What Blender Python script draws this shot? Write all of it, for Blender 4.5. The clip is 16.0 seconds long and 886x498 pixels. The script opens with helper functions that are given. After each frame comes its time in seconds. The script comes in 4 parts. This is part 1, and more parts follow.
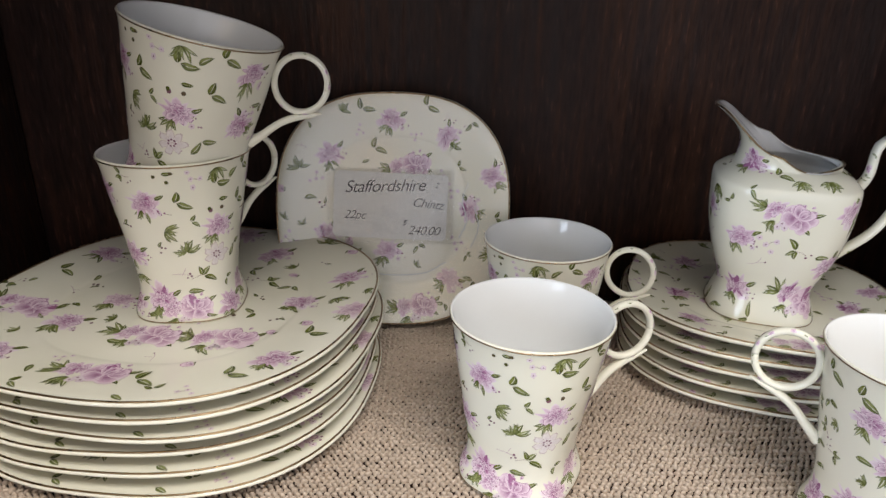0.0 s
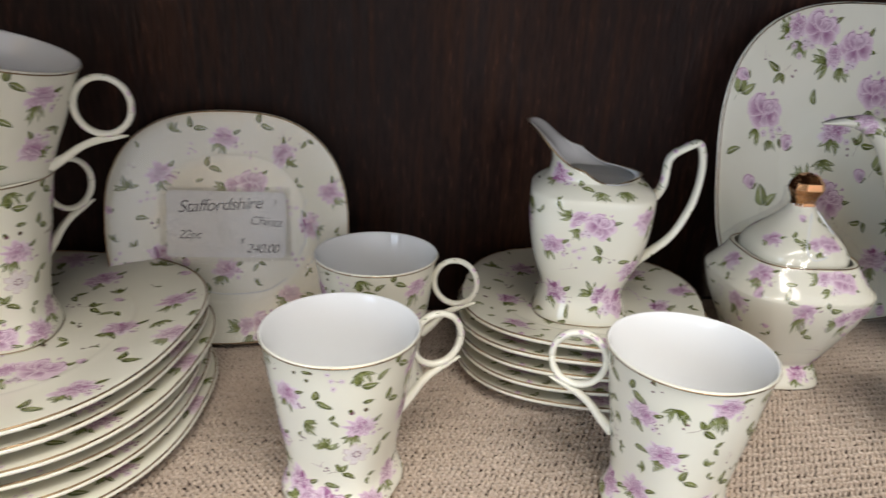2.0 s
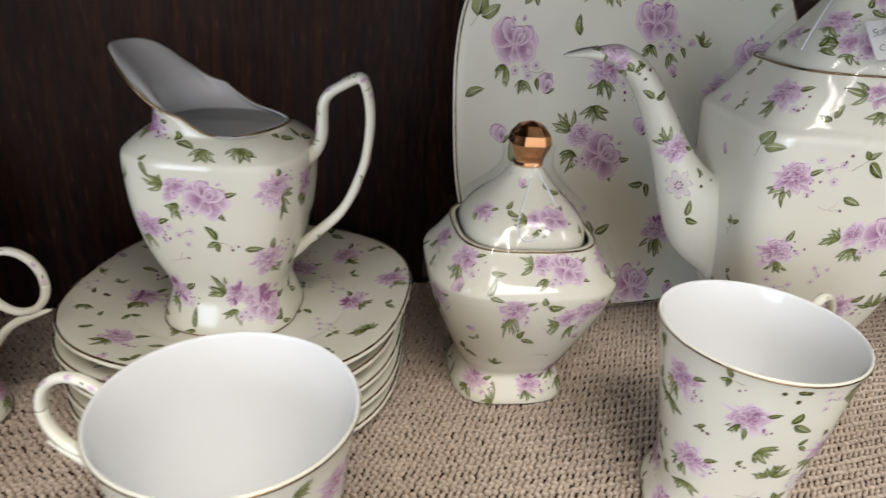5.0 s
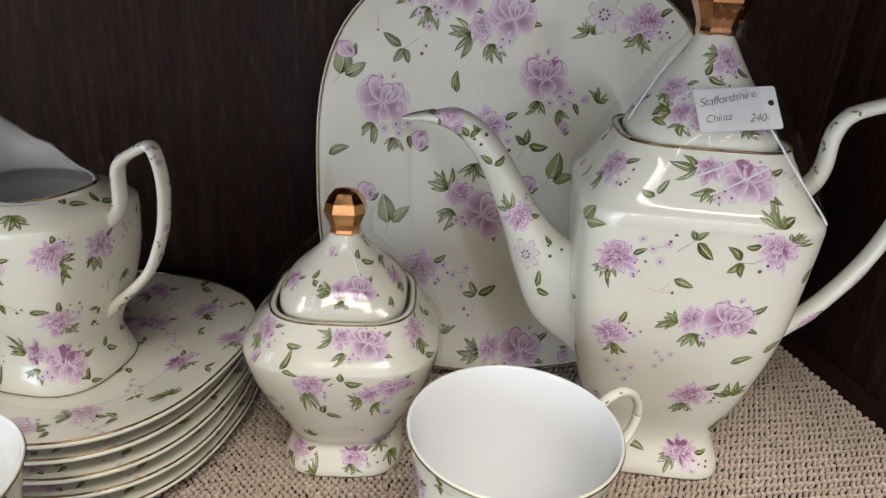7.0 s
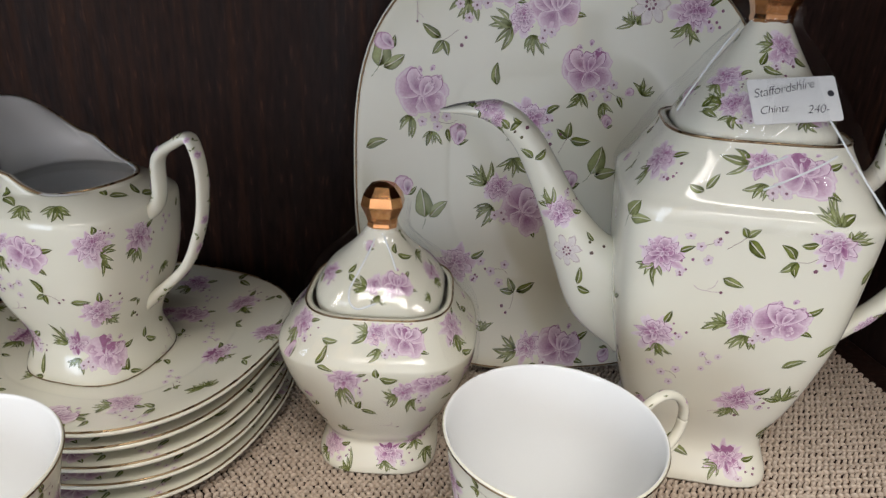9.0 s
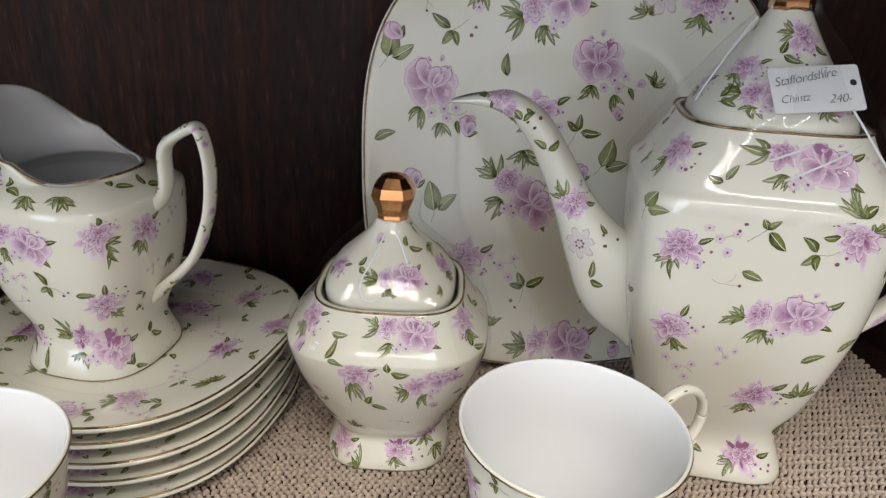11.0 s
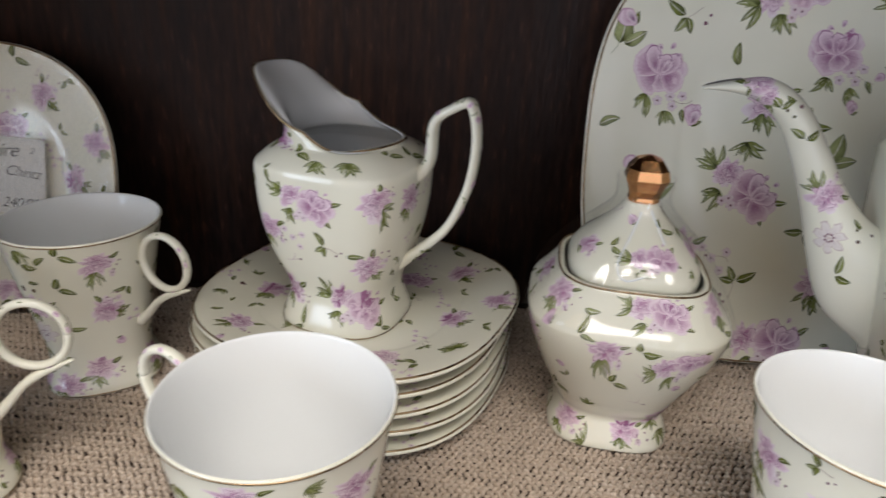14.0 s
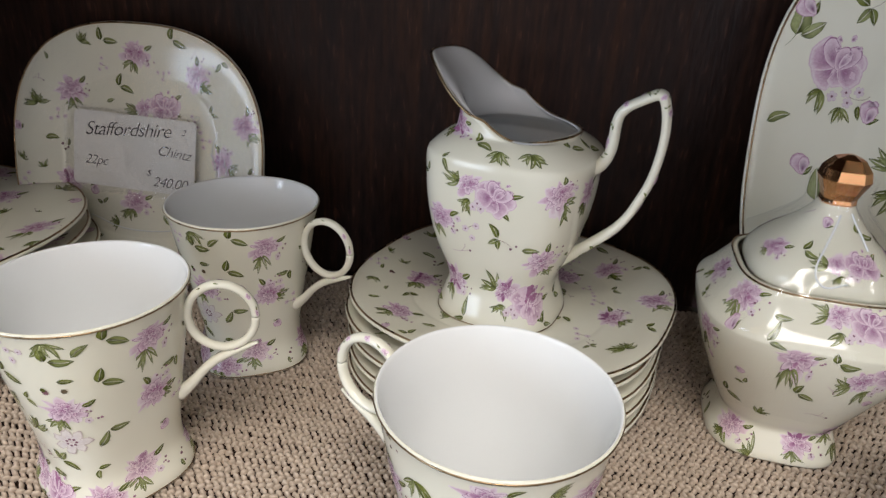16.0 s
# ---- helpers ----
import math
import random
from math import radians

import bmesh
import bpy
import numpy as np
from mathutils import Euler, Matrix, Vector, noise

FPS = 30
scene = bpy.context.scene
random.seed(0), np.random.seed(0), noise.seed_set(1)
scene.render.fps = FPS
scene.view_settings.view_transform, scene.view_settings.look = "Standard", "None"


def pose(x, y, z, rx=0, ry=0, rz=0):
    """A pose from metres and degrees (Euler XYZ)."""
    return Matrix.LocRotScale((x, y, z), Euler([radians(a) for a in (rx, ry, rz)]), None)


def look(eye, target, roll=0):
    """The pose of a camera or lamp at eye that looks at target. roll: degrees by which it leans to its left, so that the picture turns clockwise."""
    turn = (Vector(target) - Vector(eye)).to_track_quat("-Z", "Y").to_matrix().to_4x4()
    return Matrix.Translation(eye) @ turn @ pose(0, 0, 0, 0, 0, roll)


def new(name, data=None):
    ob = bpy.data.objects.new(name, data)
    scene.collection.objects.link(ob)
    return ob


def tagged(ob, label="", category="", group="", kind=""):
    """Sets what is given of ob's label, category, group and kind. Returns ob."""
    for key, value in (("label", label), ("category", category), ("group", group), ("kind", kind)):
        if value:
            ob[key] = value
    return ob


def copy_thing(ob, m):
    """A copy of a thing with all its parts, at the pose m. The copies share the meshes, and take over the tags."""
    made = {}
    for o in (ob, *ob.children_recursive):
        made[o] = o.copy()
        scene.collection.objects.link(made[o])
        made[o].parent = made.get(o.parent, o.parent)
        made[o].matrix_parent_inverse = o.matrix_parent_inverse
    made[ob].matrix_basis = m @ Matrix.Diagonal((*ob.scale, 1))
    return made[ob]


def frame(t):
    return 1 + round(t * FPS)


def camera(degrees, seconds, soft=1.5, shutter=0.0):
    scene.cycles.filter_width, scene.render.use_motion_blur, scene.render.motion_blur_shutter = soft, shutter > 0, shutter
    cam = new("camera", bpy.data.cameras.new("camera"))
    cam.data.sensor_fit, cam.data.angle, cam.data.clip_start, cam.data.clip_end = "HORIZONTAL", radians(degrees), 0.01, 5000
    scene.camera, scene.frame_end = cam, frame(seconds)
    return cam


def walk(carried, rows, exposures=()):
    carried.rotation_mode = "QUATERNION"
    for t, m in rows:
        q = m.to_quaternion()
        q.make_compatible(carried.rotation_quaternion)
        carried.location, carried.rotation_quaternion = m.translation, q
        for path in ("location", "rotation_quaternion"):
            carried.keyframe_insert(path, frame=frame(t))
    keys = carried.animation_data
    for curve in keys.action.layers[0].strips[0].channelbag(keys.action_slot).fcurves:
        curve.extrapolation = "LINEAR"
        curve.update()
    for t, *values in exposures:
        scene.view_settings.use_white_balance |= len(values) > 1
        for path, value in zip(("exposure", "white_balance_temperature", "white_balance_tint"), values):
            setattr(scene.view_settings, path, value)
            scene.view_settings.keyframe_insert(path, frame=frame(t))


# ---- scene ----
cam = camera(68.48, 16.0, soft=1.4, shutter=0.4)
PATH = [
    (0, (-0.0092, -0.0023, 0.2168), (0.0443, 1.8564, -0.5195), 1.35),
    (0.5, (-0.0049, -0.0049, 0.2211), (0.0813, 1.8564, -0.5056), 1.53),
    (1, (0.0019, -0.0057, 0.2206), (0.1306, 1.8521, -0.5087), 1.52),
    (1.5, (0.0124, -0.0113, 0.2231), (0.2076, 1.8480, -0.4876), 1.62),
    (2, (0.0362, -0.0134, 0.2245), (0.3682, 1.8295, -0.4780), 2.29),
    (2.5, (0.0654, -0.0137, 0.2232), (0.5308, 1.7989, -0.4824), 2.66),
    (3, (0.0852, -0.0113, 0.2203), (0.5814, 1.7881, -0.4981), 2.36),
    (3.5, (0.0957, -0.0110, 0.2161), (0.5658, 1.7861, -0.5250), 1.97),
    (4, (0.1297, -0.0092, 0.2066), (0.5651, 1.7795, -0.5751), 2.17),
    (4.5, (0.1662, 0.0047, 0.2024), (0.5599, 1.7941, -0.5995), 3.94),
    (5, (0.2029, 0.0642, 0.2023), (0.7494, 1.8037, -0.6195), 4.13),
    (7.5, (0.3300, 0.0551, 0.2265), (0.6218, 1.8814, -0.5349), 2.99),
    (8, (0.3318, 0.0607, 0.2254), (0.6051, 1.8865, -0.5439), 2.64),
    (8.5, (0.3258, 0.0629, 0.2253), (0.5917, 1.8917, -0.5394), 2.92),
    (9, (0.3194, 0.0614, 0.2209), (0.5497, 1.8882, -0.5598), 2.74),
    (11.5, (0.3144, 0.0697, 0.2166), (0.5514, 1.8927, -0.5711), 2.95),
    (12, (0.3200, 0.0740, 0.2261), (0.5757, 1.9094, -0.5262), 3.17),
    (12.5, (0.3195, 0.0760, 0.2259), (0.6002, 1.9064, -0.5297), 3.40),
    (13, (0.3105, 0.0730, 0.2221), (0.5650, 1.9064, -0.5354), 3.06),
    (13.5, (0.2796, 0.0682, 0.2109), (0.4141, 1.9023, -0.5752), 3.58),
    (14, (0.2428, 0.0590, 0.2076), (0.2175, 1.8896, -0.5975), 3.12),
    (14.5, (0.2216, 0.0560, 0.2075), (0.1319, 1.8804, -0.6070), 3.10),
    (15, (0.2043, 0.0542, 0.2076), (0.0754, 1.8780, -0.6028), 3.25),
    (15.5, (0.1914, 0.0560, 0.2066), (0.0261, 1.8742, -0.6100), 3.66),
    (16, (0.1887, 0.0616, 0.2032), (0.0161, 1.8688, -0.6359), 3.40),
]
walk(cam, [(t, look(eye, target, roll)) for t, eye, target, roll in PATH],
     exposures=[(0.0, 0.16), (3.5, 0.12), (7.5, 0.0), (16.0, 0.0)])

# ---- light: a shop ceiling panel, daylight windows ahead and to the left, an added weak warm fill ----
world = bpy.data.worlds.new("room_air")
scene.world = world
world.use_nodes = True
world.node_tree.nodes["Background"].inputs[0].default_value = (0.9, 0.95, 1.0, 1)
world.node_tree.nodes["Background"].inputs[1].default_value = 0.05


def area(name, at, to, sx, sy, power, color):
    lamp = bpy.data.lights.new(name, "AREA")
    lamp.shape, lamp.size, lamp.size_y = "RECTANGLE", sx, sy
    lamp.energy, lamp.color = power, color
    ob = new(name, lamp)
    ob.matrix_world = look(at, to)
    return ob


area("ceiling_lamp", (0.32, -0.69, 1.52), (0.32, -0.69, 0), 1.10, 0.50, 26.0, (1.0, 0.955, 0.90))
area("window_light", (0.62, -2.95, 0.25), (0.62, 0.3, 0.05), 2.6, 2.0, 16.0, (0.84, 0.86, 1.0))
area("side_window_light", (-2.25, -1.75, 0.40), (0.50, 0.3, 0.1), 1.5, 1.5, 53.0, (0.70, 0.825, 1.0))
# unseen warm fill, added to yellow the china at the left
area("warm_fill_lamp", (-0.55, -1.7, 0.75), (-0.12, 0.3, 0.05), 0.9, 0.7, 2.0, (1.0, 0.67, 0.30))


# ---- materials ----
def material(name, rough=0.5, metal=0.0, color=(0.8, 0.8, 0.8), coat=0.0):
    m = bpy.data.materials.new(name)
    m.use_nodes = True
    p = m.node_tree.nodes["Principled BSDF"]
    p.inputs["Base Color"].default_value = (*color, 1)
    p.inputs["Roughness"].default_value = rough
    p.inputs["Metallic"].default_value = metal
    p.inputs["Coat Weight"].default_value = coat
    p.inputs["Coat Roughness"].default_value = 0.04
    return m, m.node_tree.nodes, m.node_tree.links, p


def noise_node(n, l, scale, detail=4.0, stretch=(1, 1, 1)):
    co = n.new("ShaderNodeTexCoord")
    mp = n.new("ShaderNodeMapping")
    mp.inputs["Scale"].default_value = stretch
    tx = n.new("ShaderNodeTexNoise")
    tx.inputs["Scale"].default_value, tx.inputs["Detail"].default_value = scale, detail
    l.new(co.outputs["Object"], mp.inputs["Vector"])
    l.new(mp.outputs["Vector"], tx.inputs["Vector"])
    return tx


def ramp(n, l, src, stops):
    r = n.new("ShaderNodeValToRGB")
    while len(r.color_ramp.elements) < len(stops):
        r.color_ramp.elements.new(0.5)
    for e, (pos, c) in zip(r.color_ramp.elements, stops):
        e.position, e.color = pos, (*c, 1)
    l.new(src, r.inputs["Fac"])
    return r


def bump(n, l, p, src, strength, distance):
    b = n.new("ShaderNodeBump")
    b.inputs["Strength"].default_value, b.inputs["Distance"].default_value = strength, distance
    l.new(src, b.inputs["Height"])
    l.new(b.outputs["Normal"], p.inputs["Normal"])


def porcelain_material(name="cream_porcelain", a=(0.802, 0.772, 0.635), b=(0.862, 0.836, 0.715)):
    m, n, l, p = material(name, 0.075, 0, b)
    tx = noise_node(n, l, 14, 3)
    r = ramp(n, l, tx.outputs["Fac"], [(0.3, a), (0.7, b)])
    l.new(r.outputs["Color"], p.inputs["Base Color"])
    wave = noise_node(n, l, 60, 2)
    bump(n, l, p, wave.outputs["Fac"], 0.04, 0.0010)
    return m


def print_material():
    m, n, l, p = material("glazed_floral_print", 0.10, 0, (0.6, 0.4, 0.6))
    at = n.new("ShaderNodeAttribute")
    at.attribute_name = "ink"
    tx = noise_node(n, l, 900, 3)
    mix = n.new("ShaderNodeMix")
    mix.data_type, mix.blend_type = "RGBA", "OVERLAY"
    mix.inputs["Factor"].default_value = 0.35
    l.new(at.outputs["Color"], mix.inputs["A"])
    l.new(tx.outputs["Fac"], mix.inputs["B"])
    l.new(mix.outputs["Result"], p.inputs["Base Color"])
    return m


def wood_material():
    """Dark stained veneer: broad blotches, upright streaks, short pores, glints painted as pale specks and a worn satin
    varnish.
    """
    m, n, l, p = material("dark_stained_wood", 0.5, 0, (0.05, 0.02, 0.014))
    big = noise_node(n, l, 9, 5, (1.0, 1.0, 0.55))
    grain = noise_node(n, l, 40, 8, (5.0, 5.0, 0.16))
    pores = noise_node(n, l, 330, 2, (1.0, 1.0, 0.20))
    mixed = n.new("ShaderNodeMix")
    mixed.data_type = "FLOAT"
    mixed.inputs["Factor"].default_value = 0.5
    l.new(big.outputs["Fac"], mixed.inputs["A"])
    l.new(grain.outputs["Fac"], mixed.inputs["B"])
    tone = ramp(n, l, mixed.outputs["Result"], [(0.36, (0.0190, 0.0108, 0.0092)), (0.50, (0.0275, 0.0138, 0.0106)), (0.64, (0.056, 0.0240, 0.0140))])
    # dark pores, plus pale specks that put the varnish's glints into the base colour
    pore_glint = ramp(n, l, pores.outputs["Fac"], [(0.30, (0.62, 0.62, 0.62)), (0.48, (0.9, 0.9, 0.9)), (0.62, (1.0, 1.0, 1.0)), (0.74, (2.2, 2.0, 1.8))])
    mul = n.new("ShaderNodeMix")
    mul.data_type, mul.blend_type = "RGBA", "MULTIPLY"
    mul.inputs["Factor"].default_value = 1.0
    l.new(tone.outputs["Color"], mul.inputs["A"])
    l.new(pore_glint.outputs["Color"], mul.inputs["B"])
    l.new(mul.outputs["Result"], p.inputs["Base Color"])
    rough = ramp(n, l, grain.outputs["Fac"], [(0.3, (0.34, 0.34, 0.34)), (0.7, (0.58, 0.58, 0.58))])
    p.inputs["Specular IOR Level"].default_value = 0.12
    l.new(rough.outputs["Color"], p.inputs["Roughness"])
    bump(n, l, p, pores.outputs["Fac"], 0.45, 0.0009)
    return m


def mat_material():
    m, n, l, p = material("woven_beige_vinyl", 0.62, 0, (0.5, 0.42, 0.34))
    big = noise_node(n, l, 9, 3)
    fine = noise_node(n, l, 420, 3)
    r = ramp(n, l, fine.outputs["Fac"], [(0.3, (0.49, 0.395, 0.315)), (0.7, (0.66, 0.55, 0.45))])
    r2 = ramp(n, l, big.outputs["Fac"], [(0.35, (0.86, 0.84, 0.82)), (0.7, (1.0, 1.0, 1.0))])
    mix = n.new("ShaderNodeMix")
    mix.data_type, mix.blend_type = "RGBA", "MULTIPLY"
    mix.inputs["Factor"].default_value = 1.0
    l.new(r.outputs["Color"], mix.inputs["A"])
    l.new(r2.outputs["Color"], mix.inputs["B"])
    l.new(mix.outputs["Result"], p.inputs["Base Color"])
    bump(n, l, p, fine.outputs["Fac"], 0.3, 0.0004)
    return m


def gold_material(name, color, rough):
    m, n, l, p = material(name, rough, 1.0, color)
    tx = noise_node(n, l, 160, 3)
    r = ramp(n, l, tx.outputs["Fac"], [(0.35, (rough * 0.7,) * 3), (0.7, (rough * 1.5,) * 3)])
    l.new(r.outputs["Color"], p.inputs["Roughness"])
    return m


def film_material(name="clear_plastic_film", scale=45, relief=0.35, depth=0.004, shine=0.045):
    m = bpy.data.materials.new(name)
    m.use_nodes = True
    n, l = m.node_tree.nodes, m.node_tree.links
    n.remove(n["Principled BSDF"])
    clear, gloss, mix = n.new("ShaderNodeBsdfTransparent"), n.new("ShaderNodeBsdfGlossy"), n.new("ShaderNodeMixShader")
    clear.inputs["Color"].default_value = (0.985, 0.985, 0.985, 1)
    gloss.inputs["Roughness"].default_value = 0.06
    tx = noise_node(n, l, scale, 2)
    b = n.new("ShaderNodeBump")
    b.inputs["Strength"].default_value, b.inputs["Distance"].default_value = relief, depth
    l.new(tx.outputs["Fac"], b.inputs["Height"])
    l.new(b.outputs["Normal"], gloss.inputs["Normal"])
    mix.inputs["Fac"].default_value = shine
    l.new(clear.outputs[0], mix.inputs[1])
    l.new(gloss.outputs[0], mix.inputs[2])
    l.new(mix.outputs[0], n["Material Output"].inputs["Surface"])
    return m


def paper_material():
    m, n, l, p = material("white_card", 0.55, 0, (0.78, 0.76, 0.72))
    tx = noise_node(n, l, 300, 4)
    r = ramp(n, l, tx.outputs["Fac"], [(0.3, (0.84, 0.83, 0.80)), (0.7, (0.89, 0.88, 0.85))])
    l.new(r.outputs["Color"], p.inputs["Base Color"])
    return m


def plaster_material(name, a, b):
    m, n, l, p = material(name, 0.8, 0, a)
    tx = noise_node(n, l, 3, 5)
    r = ramp(n, l, tx.outputs["Fac"], [(0.3, a), (0.7, b)])
    l.new(r.outputs["Color"], p.inputs["Base Color"])
    return m


def glow_material(name, color, strength):
    m, n, l, p = material(name, 0.5, 0, color)
    p.inputs["Emission Color"].default_value = (*color, 1)
    p.inputs["Emission Strength"].default_value = strength
    return m


WHITE_GLAZE = porcelain_material("white_glaze", (0.87, 0.875, 0.87), (0.90, 0.905, 0.90))
PORCELAIN, PRINT, WOOD, MAT = porcelain_material(), print_material(), wood_material(), mat_material()
GILT = gold_material("worn_gilt_line", (0.32, 0.22, 0.12), 0.30)
COPPER = gold_material("copper_gold", (0.72, 0.37, 0.17), 0.20)
# clear film with diffuse white mixed in, imitating the highlight along a fold
def crease_glint_material():
    m = film_material("film_crease_glint", 200, 0.2, 0.001)
    n, l = m.node_tree.nodes, m.node_tree.links
    white, more = n.new("ShaderNodeBsdfDiffuse"), n.new("ShaderNodeMixShader")
    white.inputs["Color"].default_value = (0.85, 0.86, 0.86, 1)
    more.inputs["Fac"].default_value = 0.75
    l.new(n["Mix Shader"].outputs[0], more.inputs[1])
    l.new(white.outputs[0], more.inputs[2])
    l.new(more.outputs[0], n["Material Output"].inputs["Surface"])
    return m


CREASE_GLINT = crease_glint_material()
FILM, CRINKLED, CARD = film_material(), film_material("crinkled_plastic_film", 300, 0.6, 0.0012), paper_material()
# shinier, rougher film for an extra patch that brings out the glare
GLARE_FILM = film_material("crinkled_glare_film", 420, 1.0, 0.0030, 0.12)
INK = material("dark_pen_ink", 0.6, 0, (0.03, 0.028, 0.035))[0]
WALLS = plaster_material("room_plaster", (0.72, 0.705, 0.68), (0.78, 0.765, 0.74))
CARPET = plaster_material("room_carpet", (0.24, 0.20, 0.16), (0.30, 0.25, 0.20))
PANEL = glow_material("lit_diffuser", (1.0, 0.95, 0.86), 1.5)
PALE_FRAME = material("white_metal", 0.4, 0, (0.7, 0.7, 0.7))[0]


# ---- mesh helpers ----
def mesh_object(name, verts, faces, mat, parent=None, label="", smooth=True, ink=None):
    me = bpy.data.meshes.new(name)
    me.from_pydata([tuple(v) for v in verts], [], faces)
    me.materials.append(mat)
    if smooth:
        me.shade_smooth()
    if ink is not None:
        at = me.color_attributes.new("ink", "FLOAT_COLOR", "POINT")
        at.data.foreach_set("color", np.hstack([np.array(ink, dtype=np.float32), np.ones((len(ink), 1), np.float32)]).ravel())
    ob = new(name, me)
    if parent:
        ob.parent = parent
    if label:
        ob["label"] = label
    return ob


def part(name, bm, mat, parent=None, label="", smooth=False):
    me = bpy.data.meshes.new(name)
    bm.to_mesh(me)
    bm.free()
    me.materials.append(mat)
    if smooth:
        me.shade_smooth()
    ob = new(name, me)
    if parent:
        ob.parent = parent
    if label:
        ob["label"] = label
    return ob


def box_bm(x0, x1, y0, y1, z0, z1, bevel=0.0):
    bm = bmesh.new()
    bmesh.ops.create_cube(bm, size=1.0, matrix=Matrix.Translation(((x0 + x1) / 2, (y0 + y1) / 2, (z0 + z1) / 2)) @ Matrix.Diagonal((x1 - x0, y1 - y0, z1 - z0, 1)))
    if bevel:
        bmesh.ops.bevel(bm, geom=bm.edges[:], offset=bevel, segments=2, profile=0.5, affect="EDGES")
    return bm


def super_radius(a, n):
    """Radius of a rounded square of half-width 1 in the direction a; n 2 is a circle."""
    return (abs(math.cos(a)) ** n + abs(math.sin(a)) ** n) ** (-1.0 / n)


def smooth_rows(keys, s):
    """Catmull-Rom through rows of numbers; s from 0 to 1."""
    x = min(max(s, 0.0), 1.0) * (len(keys) - 1)
    i = min(int(x), len(keys) - 2)
    f = x - i
    p1, p2 = keys[i], keys[i + 1]
    p0 = keys[i - 1] if i > 0 else [2 * a - b for a, b in zip(p1, p2)]
    p3 = keys[i + 2] if i + 2 < len(keys) else [2 * b - a for a, b in zip(p1, p2)]
    return [0.5 * (2 * b + (c - a) * f + (2 * a - 5 * b + 4 * c - d) * f * f + (3 * b - a - 3 * c + d) * f ** 3) for a, b, c, d in zip(p0, p1, p2, p3)]


def loft(profile, turn=0.0):
    """Surface of rounded-square rings. profile: rows of half-width, height, squareness. Takes an angle in degrees and 0..1 up the profile."""
    def at(deg, s):
        r, z, n = smooth_rows(profile, s)
        a = radians(deg)
        k = r * super_radius(a - radians(turn), max(n, 1.6))
        return Vector((k * math.cos(a), k * math.sin(a), z))
    return at


def height_to_s(surface, z):
    lo, hi = 0.0, 1.0
    for _ in range(24):
        mid = (lo + hi) / 2
        if surface(0, mid).z < z:
            lo = mid
        else:
            hi = mid
    return (lo + hi) / 2


def shell(name, surface, inner, mat, parent, around=72, up=44, floor_s=0.12, label="", inside=None):
    """A hollow vessel: the outer surface, a rounded lip and the inner surface, closed underneath."""
    verts, faces = [], []
    rings = [[surface(360.0 * i / around, j / up) for i in range(around)] for j in range(up + 1)]
    if inner:
        lip = [(o + inner(360.0 * i / around, 1.0)) / 2 + Vector((0, 0, 0.0006)) for i, o in enumerate(rings[-1])]
        rings.append(lip)
        rings += [[inner(360.0 * i / around, 1 - (1 - floor_s) * j / up) for i in range(around)] for j in range(up + 1)]
    for ring in rings:
        verts += ring
    for j in range(len(rings) - 1):
        for i in range(around):
            k = (i + 1) % around
            faces.append((j * around + i, j * around + k, (j + 1) * around + k, (j + 1) * around + i))
    base = sum(rings[0], Vector()) / around
    verts.append(base + Vector((0, 0, 0.003)))
    faces += [((i + 1) % around, i, len(verts) - 1) for i in range(around)]
    top = len(rings) - 1
    verts.append(sum(rings[top], Vector()) / around)
    faces += [(top * around + i, top * around + (i + 1) % around, len(verts) - 1) for i in range(around)]
    ob = mesh_object(name, verts, faces, mat, parent, label)
    if inside:
        ob.data.materials.append(inside)
        kinds = np.zeros(len(faces), np.int32)
        kinds[(up + 1) * around:(len(rings) - 1) * around] = 1
        kinds[-around:] = 1
        ob.data.polygons.foreach_set("material_index", kinds)
    return ob


def sweep(name, path, mat, parent, around=14, steps=60, label="", closed=False, side=(0, 1, 0), power=2.4):
    """A tube along path: rows of x, y, z, half-thickness in its plane, half-width across it."""
    verts, faces = [], []
    rows = [smooth_rows(path, i / steps) for i in range(steps + 1)]
    pts = [Vector(r[:3]) for r in rows]
    across = Vector(side).normalized()
    for i, r in enumerate(rows):
        d = (pts[min(i + 1, steps)] - pts[max(i - 1, 0)]).normalized()
        b = (across - d * across.dot(d)).normalized()
        nrm = b.cross(d)
        for k in range(around):
            a = 2 * math.pi * k / around
            q = super_radius(a, power)
            verts.append(pts[i] + nrm * (r[3] * q * math.cos(a)) + b * (r[4] * q * math.sin(a)))
    for i in range(steps):
        for k in range(around):
            m = (k + 1) % around
            faces.append((i * around + k, i * around + m, (i + 1) * around + m, (i + 1) * around + k))
    faces.append(tuple(range(around - 1, -1, -1)))
    faces.append(tuple(steps * around + k for k in range(around)))
    return mesh_object(name, verts, faces, mat, parent, label)


def tube_points(pts, radius, around=6, closed=True):
    verts, faces, n = [], [], len(pts)
    for i, p in enumerate(pts):
        d = (pts[(i + 1) % n] - pts[i - 1]).normalized() if closed else (pts[min(i + 1, n - 1)] - pts[max(i - 1, 0)]).normalized()
        a = d.orthogonal().normalized() if abs(d.z) > 0.9 else Vector((0, 0, 1)).cross(d).normalized()
        b = d.cross(a)
        verts += [p + radius * (a * math.cos(2 * math.pi * k / around) + b * math.sin(2 * math.pi * k / around)) for k in range(around)]
    for i in range(n if closed else n - 1):
        j = (i + 1) % n
        for k in range(around):
            m = (k + 1) % around
            faces.append((i * around + k, i * around + m, j * around + m, j * around + k))
    return verts, faces


def gilt_line(name, pts, parent, radius=0.00045):
    v, f = tube_points(pts, radius)
    return mesh_object(name, v, f, GILT, parent, "thin worn gilt line")


